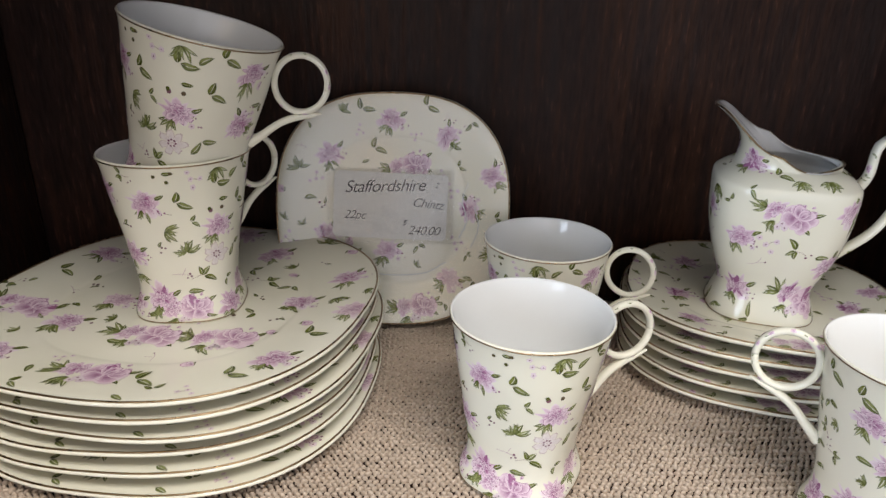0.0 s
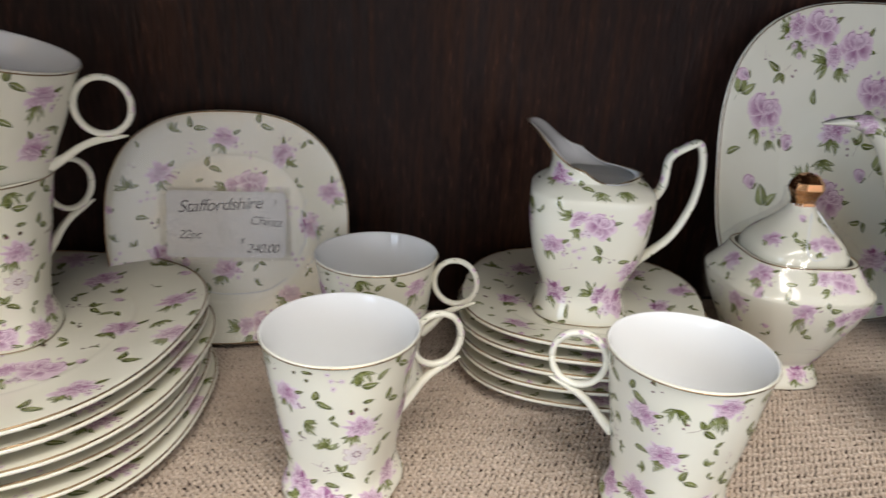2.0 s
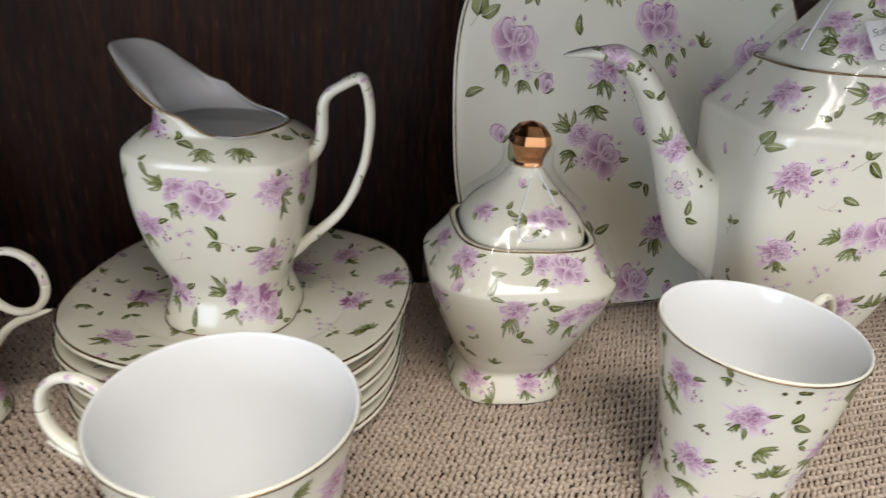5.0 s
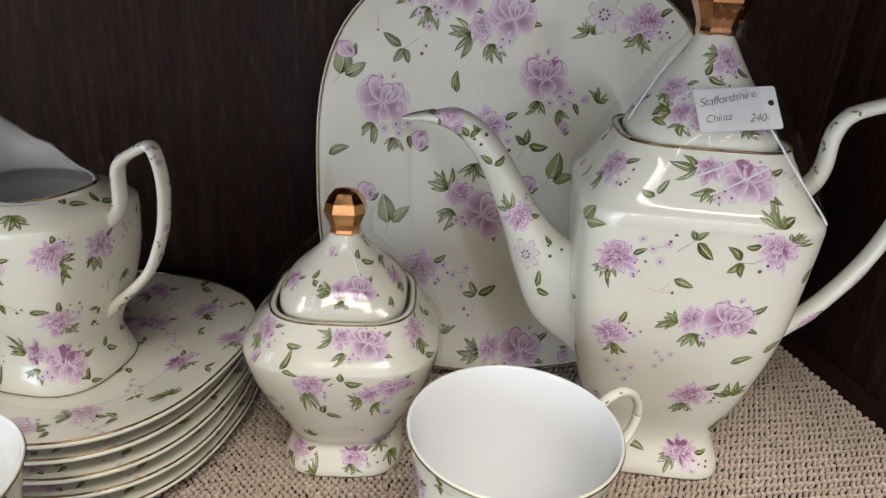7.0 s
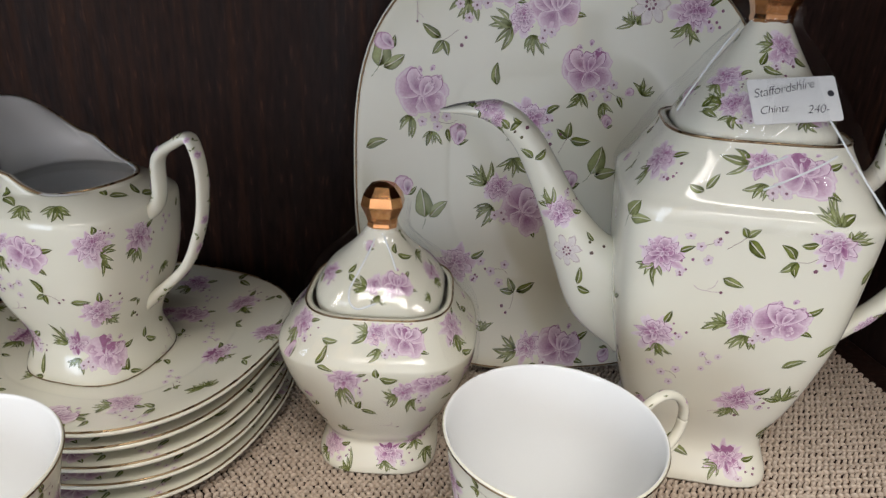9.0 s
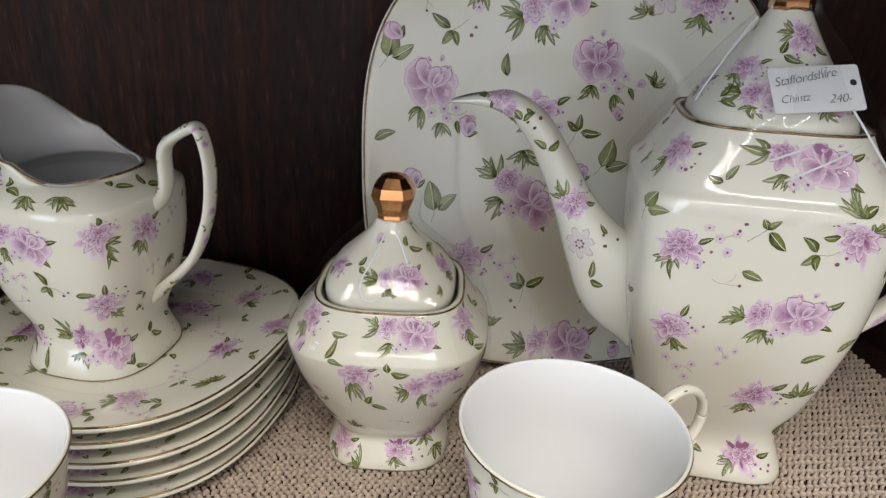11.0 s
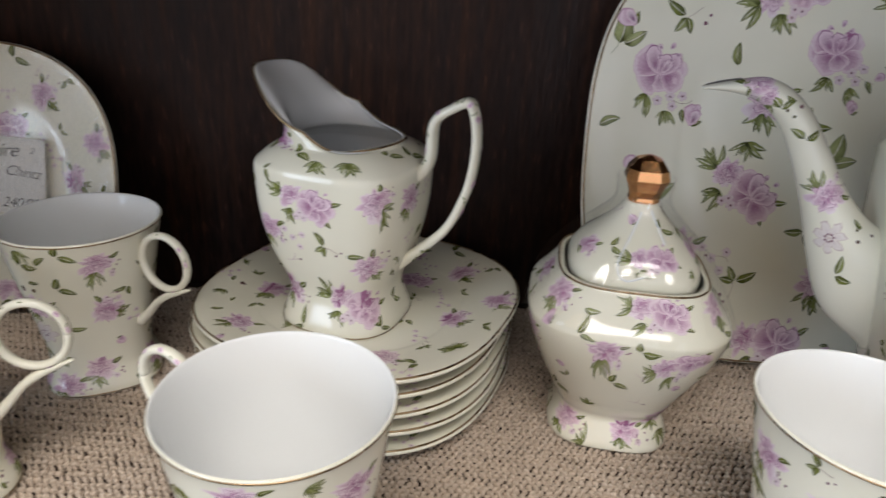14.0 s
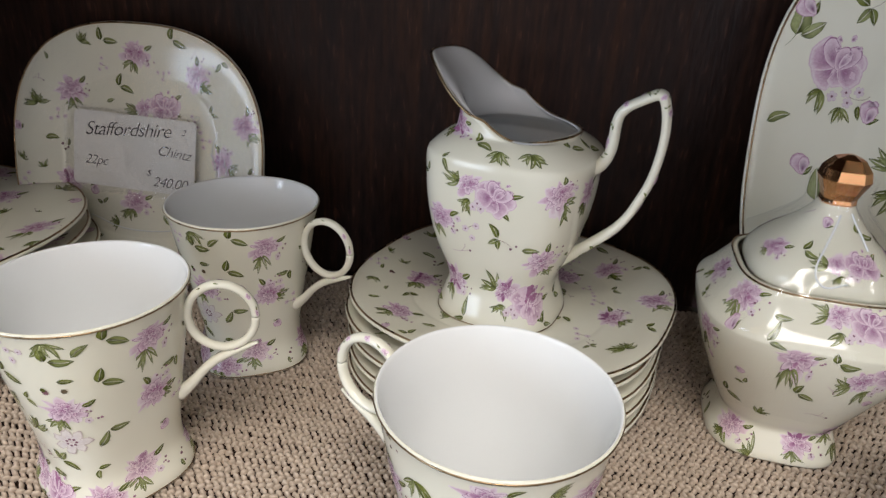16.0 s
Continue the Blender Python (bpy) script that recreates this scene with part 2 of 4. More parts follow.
# ---- the printed flowers: small inked shapes lying on the glaze ----
LILAC_DEEP, LILAC, LILAC_PALE, PINK_PALE = (0.210, 0.055, 0.165), (0.50, 0.235, 0.390), (0.83, 0.670, 0.745), (0.84, 0.68, 0.72)
GREEN_DEEP, GREEN, GREEN_PALE = (0.075, 0.092, 0.012), (0.165, 0.190, 0.032), (0.42, 0.45, 0.22)
TWIG, DOT = (0.34, 0.24, 0.20), (0.22, 0.10, 0.14)


def blend(a, b, f):
    return tuple(x + (y - x) * f for x, y in zip(a, b))


class Inks:
    """Collects flat shapes in millimetres about a spot and lays them on a surface."""

    def __init__(self, spot):
        self.spot, self.verts, self.faces, self.cols = spot, [], [], []

    def fan(self, rings, colors, order):
        """rings: lists of 2-D points, from the middle outwards; colors: one a ring."""
        base = len(self.verts)
        count = len(rings[-1])
        for ring, c in zip(rings, colors):
            for q in ring:
                self.verts.append(self.spot(q[0], q[1], 0.00014 + 0.00004 * order))
                self.cols.append(c)
        for k in range(len(rings) - 1):
            a, b = base + (0 if k == 0 else 1 + (k - 1) * count), base + 1 + k * count
            for i in range(count):
                j = (i + 1) % count
                if k == 0:
                    self.faces.append((a, b + i, b + j))
                else:
                    self.faces.append((a + i, b + i, b + j, a + j))

    def petal(self, x, y, angle, length, width, root, tip, edge, order, rng, wavy=0.10, rim=None, sharp=False):
        pts = []
        for k in range(14):
            a = 2 * math.pi * k / 14
            px = length * (0.5 - 0.5 * math.cos(a))
            shape = 1.25 - 0.85 * (px / length) if sharp else 0.55 + 0.75 * (px / length)
            py = 0.5 * width * math.sin(a) * shape * (1 + wavy * rng.uniform(-1, 1))
            px *= 1 + wavy * 0.6 * rng.uniform(-1, 1)
            pts.append((px, py))
        c, s = math.cos(angle), math.sin(angle)
        turn = lambda p: (x + p[0] * c - p[1] * s, y + p[0] * s + p[1] * c)
        core = (length * 0.30, 0)
        ring = lambda f: [turn((core[0] + (p[0] - core[0]) * f, core[1] + (p[1] - core[1]) * f)) for p in pts]
        if rim:
            self.fan([[turn(core)], ring(1.07)], [rim, rim], order - 0.45)
        self.fan([[turn(core)], ring(0.45), ring(0.80), ring(1.0)], [root, blend(root, tip, 0.6), tip, edge], order)
        if rim and length > 2.2:
            vein = blend(root, tip, 0.35)
            for k in (-1, 0, 1):
                y0, y1 = 0.10 * k * width, 0.26 * k * width
                w = 0.022 * width
                base = len(self.verts)
                for p in ((0.25 * length, y0 - w), (0.25 * length, y0 + w), (rng.uniform(0.62, 0.85) * length, y1)):
                    q = turn(p)
                    self.verts.append(self.spot(q[0], q[1], 0.00014 + 0.00004 * (order + 0.3)))
                    self.cols.append(vein)
                self.faces.append((base, base + 1, base + 2))

    def rose(self, x, y, size, angle, rng, kind=0):
        """A full blown rose: pale ragged outer petals, darker folds towards the heart."""
        r = size * 0.5
        deep, mid, pale = LILAC_DEEP, LILAC, LILAC_PALE
        if kind == 1:
            deep, mid, pale = blend(LILAC_DEEP, PINK_PALE, 0.15), blend(LILAC, PINK_PALE, 0.3), PINK_PALE
        faint = blend(pale, (0.86, 0.82, 0.80), 0.5)
        fold = blend(deep, mid, 0.45)
        squash = rng.uniform(0.66, 0.9)

        def ring(count, lo, hi, wlo, whi, order, cx, cy, tones, rim):
            for k in range(count):
                a = angle + order * 0.7 + (k + rng.uniform(-0.3, 0.3)) * 2 * math.pi / count
                f = squash + (1 - squash) * abs(math.cos(a - angle))
                self.petal(x + cx * r, y + cy * r, a, r * f * rng.uniform(lo, hi), r * rng.uniform(wlo, whi), tones[0], blend(tones[1], tones[2], rng.random()), tones[2], order + 0.5 * (k % 2), rng, 0.13, rim, order < 3 and k % 3 != 0)
        ring(11, 0.90, 1.30, 0.40, 0.7, 0, 0, 0, (mid, blend(mid, pale, 0.6), faint), None)
        ring(8, 0.70, 0.95, 0.30, 0.46, 2, 0, 0.02, (deep, blend(mid, pale, 0.5), pale), fold)
        ring(7, 0.45, 0.66, 0.22, 0.34, 4, 0.04, 0.08, (deep, mid, pale), fold)
        ring(5, 0.22, 0.40, 0.14, 0.22, 6, 0.06, 0.14, (deep, mid, pale), deep)

    def open_rose(self, x, y, size, angle, rng):
        """A side view: a few broad pale lobes about a deep heart, under an upright ruffled cup."""
        r = size * 0.5
        c, d = math.cos(angle), math.sin(angle)
        at = lambda u, v: (x + r * (u * c - v * d), y + r * (u * d + v * c))
        line = blend(LILAC_DEEP, LILAC, 0.55)
        soft = blend(LILAC, LILAC_PALE, 0.75)
        faded = blend(LILAC_PALE, (0.86, 0.82, 0.76), 0.4)
        heart = blend(LILAC_DEEP, LILAC, 0.30)
        for u, v, da, ln, wd, tone, rim in ((0.0, 0.0, 2.30, 1.05, 0.90, 0.70, soft), (0.05, 0.05, 2.95, 1.10, 1.05, 0.60, soft), (0.05, 0.05, -2.35, 0.95, 1.00, 0.75, soft), (0.10, 0.05, -1.30, 0.75, 0.80, 0.85, soft), (0.08, 0.02, -0.45, 1.0, 0.95, 0.7, soft), (0.1, 0.05, 0.35, 0.98, 0.75, 0.8, soft)):
            self.petal(*at(u, v), angle + da + rng.uniform(-0.14, 0.14), r * ln * rng.uniform(0.92, 1.08), r * wd, heart, blend(LILAC, LILAC_PALE, tone - 0.15), faded, 1 + rng.random() * 0.5, rng, 0.09, rim)
        for k, (u, v, da, ln, wd) in enumerate(((-0.05, -0.05, 1.95, 1.0, 0.62), (0.15, -0.05, 0.95, 0.98, 0.58), (0.05, -0.1, 1.45, 0.85, 0.55), (0.12, 0.0, 1.15, 0.60, 0.34))):
            self.petal(*at(u, v), angle + da + rng.uniform(-0.1, 0.1), r * ln, r * wd, heart, blend(LILAC, LILAC_PALE, rng.uniform(0.6, 1.0)), LILAC_PALE, 2.5 + 0.5 * k, rng, 0.1, line)
        for k in range(5):
            u, v = 0.16 + 0.30 * math.cos(k * 1.3), 0.80 + 0.16 * math.sin(k * 1.3)
            self.petal(*at(u, v), angle + k * 1.3, r * 0.24, r * 0.18, LILAC_DEEP, blend(LILAC, LILAC_PALE, 0.8), LILAC_PALE, 5.5, rng, 0.15, line)

    def leaf(self, x, y, angle, length, rng, width=0.42, pale=0.0, order=1):
        c, s = math.cos(angle), math.sin(angle)
        turn = lambda u, v: (x + u * c - v * s, y + u * s + v * c)
        bend = rng.uniform(-0.12, 0.12) * length
        for side in (1, -1):
            pts = []
            for k in range(9):
                f = k / 8
                pts.append((f * length, side * (0.5 * width * length * math.sin(math.pi * f ** 0.8) * (1 + 0.10 * math.sin(9 * f))) + bend * math.sin(math.pi * f)))
            for k in range(7, 0, -1):
                f = k / 8
                pts.append((f * length, side * 0.02 * length + bend * math.sin(math.pi * f)))
            core = (0.5 * length, side * 0.12 * width * length + bend)
            ring = lambda q: [turn(core[0] + (p[0] - core[0]) * q, core[1] + (p[1] - core[1]) * q) for p in pts]
            tone = blend(GREEN if side > 0 else GREEN_DEEP, GREEN_PALE, min(1.0, pale * (1.5 if side > 0 else 0.8)))
            self.fan([[turn(*core)], ring(0.8), ring(1.0)], [blend(tone, GREEN_PALE, 0.3 + 0.5 * pale), tone, blend(GREEN_DEEP, tone, 0.25)], order)

    def dot(self, x, y, r, color, order=3):
        self.fan([[(x, y)], [(x + r * math.cos(a), y + r * math.sin(a)) for a in (0, 1.05, 2.1, 3.14, 4.19, 5.24)]], [color, color], order)

    def twig(self, x, y, angle, length, rng, color=TWIG, w=0.22):
        pts, a = [(x, y)], angle
        for k in range(6):
            a += rng.uniform(-0.35, 0.35)
            pts.append((pts[-1][0] + math.cos(a) * length / 6, pts[-1][1] + math.sin(a) * length / 6))
        for p, q in zip(pts, pts[1:]):
            d = math.hypot(q[0] - p[0], q[1] - p[1]) or 1
            nx, ny = -(q[1] - p[1]) / d * w / 2, (q[0] - p[0]) / d * w / 2
            mid = ((p[0] + q[0]) / 2, (p[1] + q[1]) / 2)
            self.fan([[mid], [(p[0] + nx, p[1] + ny), (p[0] - nx, p[1] - ny), (q[0] - nx, q[1] - ny), (q[0] + nx, q[1] + ny)]], [color, color], 0)
        return pts[-1]

    def blossom(self, x, y, r, rng):
        a0 = rng.uniform(0, 6)
        for k in range(5):
            self.petal(x, y, a0 + k * 1.2566, r, r * 0.8, blend(PINK_PALE, LILAC, 0.2), (0.78, 0.70, 0.72), blend(PINK_PALE, LILAC, 0.5), 2, rng)
        self.dot(x, y, r * 0.24, DOT, 4)

    def tuft(self, x, y, angle, size, rng, count=4):
        """Pointed leaves spreading from one spot."""
        count += 2
        for k in range(count):
            a = angle + (k - (count - 1) / 2) * 0.36 + rng.uniform(-0.14, 0.14)
            self.leaf(x, y, a, size * rng.uniform(0.55, 1.05), rng, rng.uniform(0.22, 0.36), 0.5 * rng.random(), k % 2)

    def motif(self, kind, size, angle, rng):
        c, s = math.cos(angle), math.sin(angle)
        go = lambda u, v: (size * (u * c - v * s), size * (u * s + v * c))
        if kind in ("rose", "pink"):
            self.tuft(*go(-0.12, -0.25), angle - 1.9 + rng.uniform(-0.3, 0.3), size * 0.52, rng, 4)
            self.leaf(*go(0.35, 0.12), angle + 0.5, size * 0.36, rng)
            self.rose(0, 0, size, angle, rng, kind == "pink")
            for k in range(4):
                px, py = go(rng.uniform(0.35, 0.72), rng.uniform(-0.42, 0.05))
                self.dot(px, py, size * rng.uniform(0.022, 0.04), blend(DOT, LILAC, rng.uniform(0, 0.5)))
            self.blossom(*go(0.42, -0.35), size * 0.10, rng)
        elif kind == "double":
            self.tuft(*go(-0.55, -0.02), angle + 2.9, size * 0.50, rng, 4)
            self.tuft(*go(-0.2, -0.3), angle - 1.8, size * 0.45, rng, 3)
            self.leaf(*go(0.72, 0.15), angle + 0.6, size * 0.3, rng)
            self.leaf(*go(0.6, -0.22), angle - 0.4, size * 0.3, rng)
            self.open_rose(*go(0.34, -0.02), size * 0.92, angle - 0.2, rng)
            self.rose(*go(-0.32, 0.04), size * 0.66, angle + 1, rng)
            for u, v in ((0.02, -0.30), (0.14, -0.38), (-0.06, -0.42)):
                self.blossom(*go(u, v), size * 0.10, rng)
        elif kind == "spray":
            self.open_rose(0, 0, size * 0.95, angle, rng)
            self.tuft(*go(-0.1, -0.42), angle - 2.0, size * 0.42, rng, 3)
            self.tuft(*go(0.32, -0.62), angle - 1.4, size * 0.34, rng, 3)
            for u, v in ((0.12, -0.48), (0.34, -0.36), (0.42, -0.52), (0.56, -0.30)):
                self.blossom(*go(u, v), size * 0.095, rng)
            self.twig(*go(0.4, -0.4), angle - 0.2, size * 0.42, rng)
            self.leaf(*go(0.62, -0.52), angle - 1.2, size * 0.26, rng)
            self.petal(*go(0.78, -0.5), angle + 0.4, size * 0.2, size * 0.16, LILAC, LILAC_PALE, LILAC, 2, rng)
        elif kind == "sprig":
            self.twig(0, 0, angle + 3.4, size * 0.45, rng)
            self.leaf(0, 0, angle + 1.9, size * 0.38, rng, 0.5)
            self.leaf(0, 0, angle + 0.9, size * 0.42, rng, 0.5, 0.3)
            self.leaf(*go(0.05, -0.05), angle - 0.6, size * 0.55, rng)
            self.dot(*go(-0.45, 0.1), size * 0.05, DOT)
            self.dot(*go(-0.55, -0.08), size * 0.04, DOT)
        elif kind == "leaf":
            self.leaf(0, 0, angle, size * 0.55, rng, 0.42, 0.25)
        elif kind == "blossoms":
            for u, v in ((0, 0), (0.36, 0.16), (0.22, -0.30), (-0.26, 0.26)):
                self.blossom(*go(u, v), size * 0.12, rng)
            self.twig(*go(0.1, 0.05), angle + 0.4, size * 0.4, rng)
        elif kind == "leaves":
            self.leaf(0, 0, angle + 1.3, size * 0.5, rng, 0.5)
            self.leaf(*go(0.08, -0.03), angle - 0.4, size * 0.6, rng, 0.42, 0.2)
        elif kind == "big_leaf":
            self.leaf(0, 0, angle + 1.2, size * 0.75, rng, 0.62, 0.45)
            self.leaf(*go(0.1, -0.05), angle + 0.2, size * 0.6, rng, 0.5, 0.6)
            self.twig(0, 0, angle + 4.0, size * 0.3, rng, GREEN)
        elif kind == "curl":
            self.tuft(0, 0, angle + 1.0, size * 0.6, rng, 3)
            self.tuft(*go(-0.05, 0.02), angle + 2.6, size * 0.55, rng, 3)
        elif kind == "tuft":
            self.tuft(0, 0, angle - 1.57, size * 0.6, rng, 5)
        elif kind == "bud":
            self.petal(0, 0, angle + 1.6, size * 0.5, size * 0.4, LILAC, LILAC_PALE, LILAC, 2, rng)
            self.petal(0, 0, angle + 1.2, size * 0.42, size * 0.25, LILAC_DEEP, LILAC_PALE, LILAC, 3, rng)
            self.leaf(0, 0, angle + 0.4, size * 0.3, rng)
        elif kind == "dots":
            for k in range(3):
                self.dot(rng.uniform(-0.4, 0.4) * size, rng.uniform(-0.3, 0.3) * size, size * rng.uniform(0.05, 0.09), blend(DOT, GREEN_DEEP, rng.random()))
            self.leaf(*go(0.1, 0.1), angle, size * 0.4, rng)
        elif kind == "twigs":
            ex, ey = self.twig(0, 0, angle, size * 0.7, rng, blend(TWIG, LILAC_PALE, 0.5), 0.25)
            self.twig(ex * 0.5, ey * 0.5, angle + 0.9, size * 0.35, rng, blend(TWIG, LILAC_PALE, 0.5), 0.25)
            self.dot(ex, ey, size * 0.045, DOT)
        elif kind == "aster":
            for k in range(7):
                self.petal(0, 0, angle + k * 0.8976, size * 0.5, size * 0.26, (0.70, 0.62, 0.62), (0.80, 0.74, 0.70), blend(TWIG, PINK_PALE, 0.4), 2, rng, 0.2)
            for k in range(7):
                self.dot(math.cos(k * 0.9) * size * 0.12, math.sin(k * 0.9) * size * 0.12, size * 0.04, DOT, 4)


SMALL = ("leaf", "leaves", "dots", "sprig", "twigs", "tuft", "blossoms", "leaves", "bud")


def floral_print(parent, frames, size, majors, fillers, spacing, rng, name="floral_print"):
    """frames(a, b) gives a map from millimetres to places on the surface. majors: a, b, kind, angle. fillers: candidate (a, b) for small motifs."""
    verts, faces, cols, taken = [], [], [], []

    def lay(a, b, kind, scale, angle):
        ink = Inks(frames(a, b))
        ink.motif(kind, scale, angle, rng)
        base = len(verts)
        verts.extend(ink.verts)
        cols.extend(ink.cols)
        faces.extend(tuple(base + i for i in f) for f in ink.faces)

    for a, b, kind, angle in majors:
        k = 1.0 if kind in ("rose", "pink") else 1.15 if kind in ("double", "spray") else 0.9
        lay(a, b, kind, size * k, radians(angle))
        reach = {"double": 0.85, "spray": 0.72, "rose": 0.66, "pink": 0.66}.get(kind, 0.42)
        taken.append((frames(a, b)(0, 0, 0), reach * size * 0.001))
    for a, b in fillers:
        p = frames(a, b)(0, 0, 0)
        if all((p - q).length > r + spacing * 0.5 for q, r in taken):
            lay(a, b, rng.choice(SMALL), size * rng.uniform(0.48, 0.75), rng.uniform(0, 6.28))
            taken.append((p, spacing * 0.5))
    return mesh_object(name, verts, faces, PRINT, parent, "lilac roses with olive green leaves", True, cols)


def loft_frames(surface):
    """Millimetres on the outside of a vessel; a: degrees round, b: 0..1 up."""
    def frames(a, b):
        here = surface(a, b)
        du = (surface(a + 2, b) - surface(a - 2, b)).length / 4
        dv = (surface(a, min(b + 0.01, 1)) - surface(a, max(b - 0.01, 0))).length / (min(b + 0.01, 1) - max(b - 0.01, 0))

        def spot(x, y, lift):
            u, v = a + 0.001 * x / du, min(max(b + 0.001 * y / dv, 0.005), 0.993)
            p = surface(u, v)
            t1, t2 = surface(u + 0.6, v) - surface(u - 0.6, v), surface(u, v + 0.006) - surface(u, v - 0.006)
            n = t1.cross(t2)
            if n.length > 0:
                p = p + n.normalized() * (lift * 1.0)
            return p
        return spot
    return frames


def loft_fillers(surface, rng, count, lo=0.04, hi=0.97):
    return [(rng.uniform(-180, 180), rng.uniform(lo, hi)) for _ in range(count)]


# ---- cabinet and room ----
BACK_Y, LEFT_X, RIGHT_X = 0.457, -0.29, 0.657
wall = part("wall_cabinet_back", box_bm(LEFT_X - 0.02, RIGHT_X + 0.02, BACK_Y, BACK_Y + 0.015, -0.03, 0.46), WOOD)
tagged(wall, "dark red-brown wooden back panel of the cabinet", "cabinet back", kind="structure")
side = part("wall_cabinet_left", box_bm(LEFT_X - 0.02, LEFT_X, 0.03, BACK_Y - 0.002, -0.03, 0.46, 0.002), WOOD)
tagged(side, "dark stained wooden side panel of the cabinet", "cabinet side", kind="structure")
side = part("wall_cabinet_right", box_bm(RIGHT_X, RIGHT_X + 0.02, 0.03, BACK_Y - 0.002, -0.03, 0.46, 0.002), WOOD)
tagged(side, "dark stained wooden side panel of the cabinet", "cabinet side", kind="structure")
board = part("shelf_board", box_bm(LEFT_X + 0.001, RIGHT_X - 0.001, 0.03, BACK_Y - 0.001, -0.026, -0.0035, 0.0015), WOOD)
tagged(board, "dark wooden shelf board under the woven liner", "shelf", kind="structure")
board = part("shelf_board", box_bm(LEFT_X + 0.001, RIGHT_X - 0.001, 0.075, BACK_Y - 0.001, 0.43, 0.45, 0.0015), WOOD)
tagged(board, "dark wooden shelf board above the china", "shelf", kind="structure")


def plain_wall(name, label, x0, x1, y0, y1, z0, z1, mat):
    tagged(part(name, box_bm(x0, x1, y0, y1, z0, z1), mat), label, "wall", kind="structure")


# unseen room shell, added for reflections and bounced light in the cabinet
plain_wall("wall_room_back", "unseen plain wall behind the cabinet, added to close the room", -2.5, 2.5, 0.55, 0.65, -1.1, 1.6, WALLS)
plain_wall("wall_room_front", "unseen plain wall facing the cabinet, added to bounce light", -2.5, 2.5, -3.1, -3.0, -1.1, 1.6, WALLS)
plain_wall("wall_room_left", "unseen plain side wall, added to bounce light", -2.6, -2.5, -3.1, 0.65, -1.1, 1.6, WALLS)
plain_wall("wall_room_right", "unseen plain side wall, added to bounce light", 2.5, 2.6, -3.1, 0.65, -1.1, 1.6, WALLS)
plain_wall("floor", "unseen brown floor, added to close the room", -2.6, 2.6, -3.1, 0.65, -1.2, -1.1, CARPET)
plain_wall("ceiling", "unseen pale ceiling, added to bounce light", -2.6, 2.6, -3.1, 0.65, 1.6, 1.7, WALLS)


def ceiling_light(x, y):
    top = new("ceiling_light")
    top.location = (x, y, 1.6)
    bm = bmesh.new()
    for a in ((-0.60, 0.60, -0.30, -0.27), (-0.60, 0.60, 0.27, 0.30), (-0.60, -0.57, -0.27, 0.27), (0.57, 0.60, -0.27, 0.27)):
        b = box_bm(a[0], a[1], a[2], a[3], -0.05, -0.001)
        me = bpy.data.meshes.new("tmp")
        b.to_mesh(me)
        b.free()
        bm.from_mesh(me)
        bpy.data.meshes.remove(me)
    part("frame", bm, PALE_FRAME, top)
    part("diffuser", box_bm(-0.57, 0.57, -0.27, 0.27, -0.02, -0.005), PANEL, top)
    tagged(top, "white framed ceiling light panel, switched on", "ceiling light")


ceiling_light(0.32, -0.69)


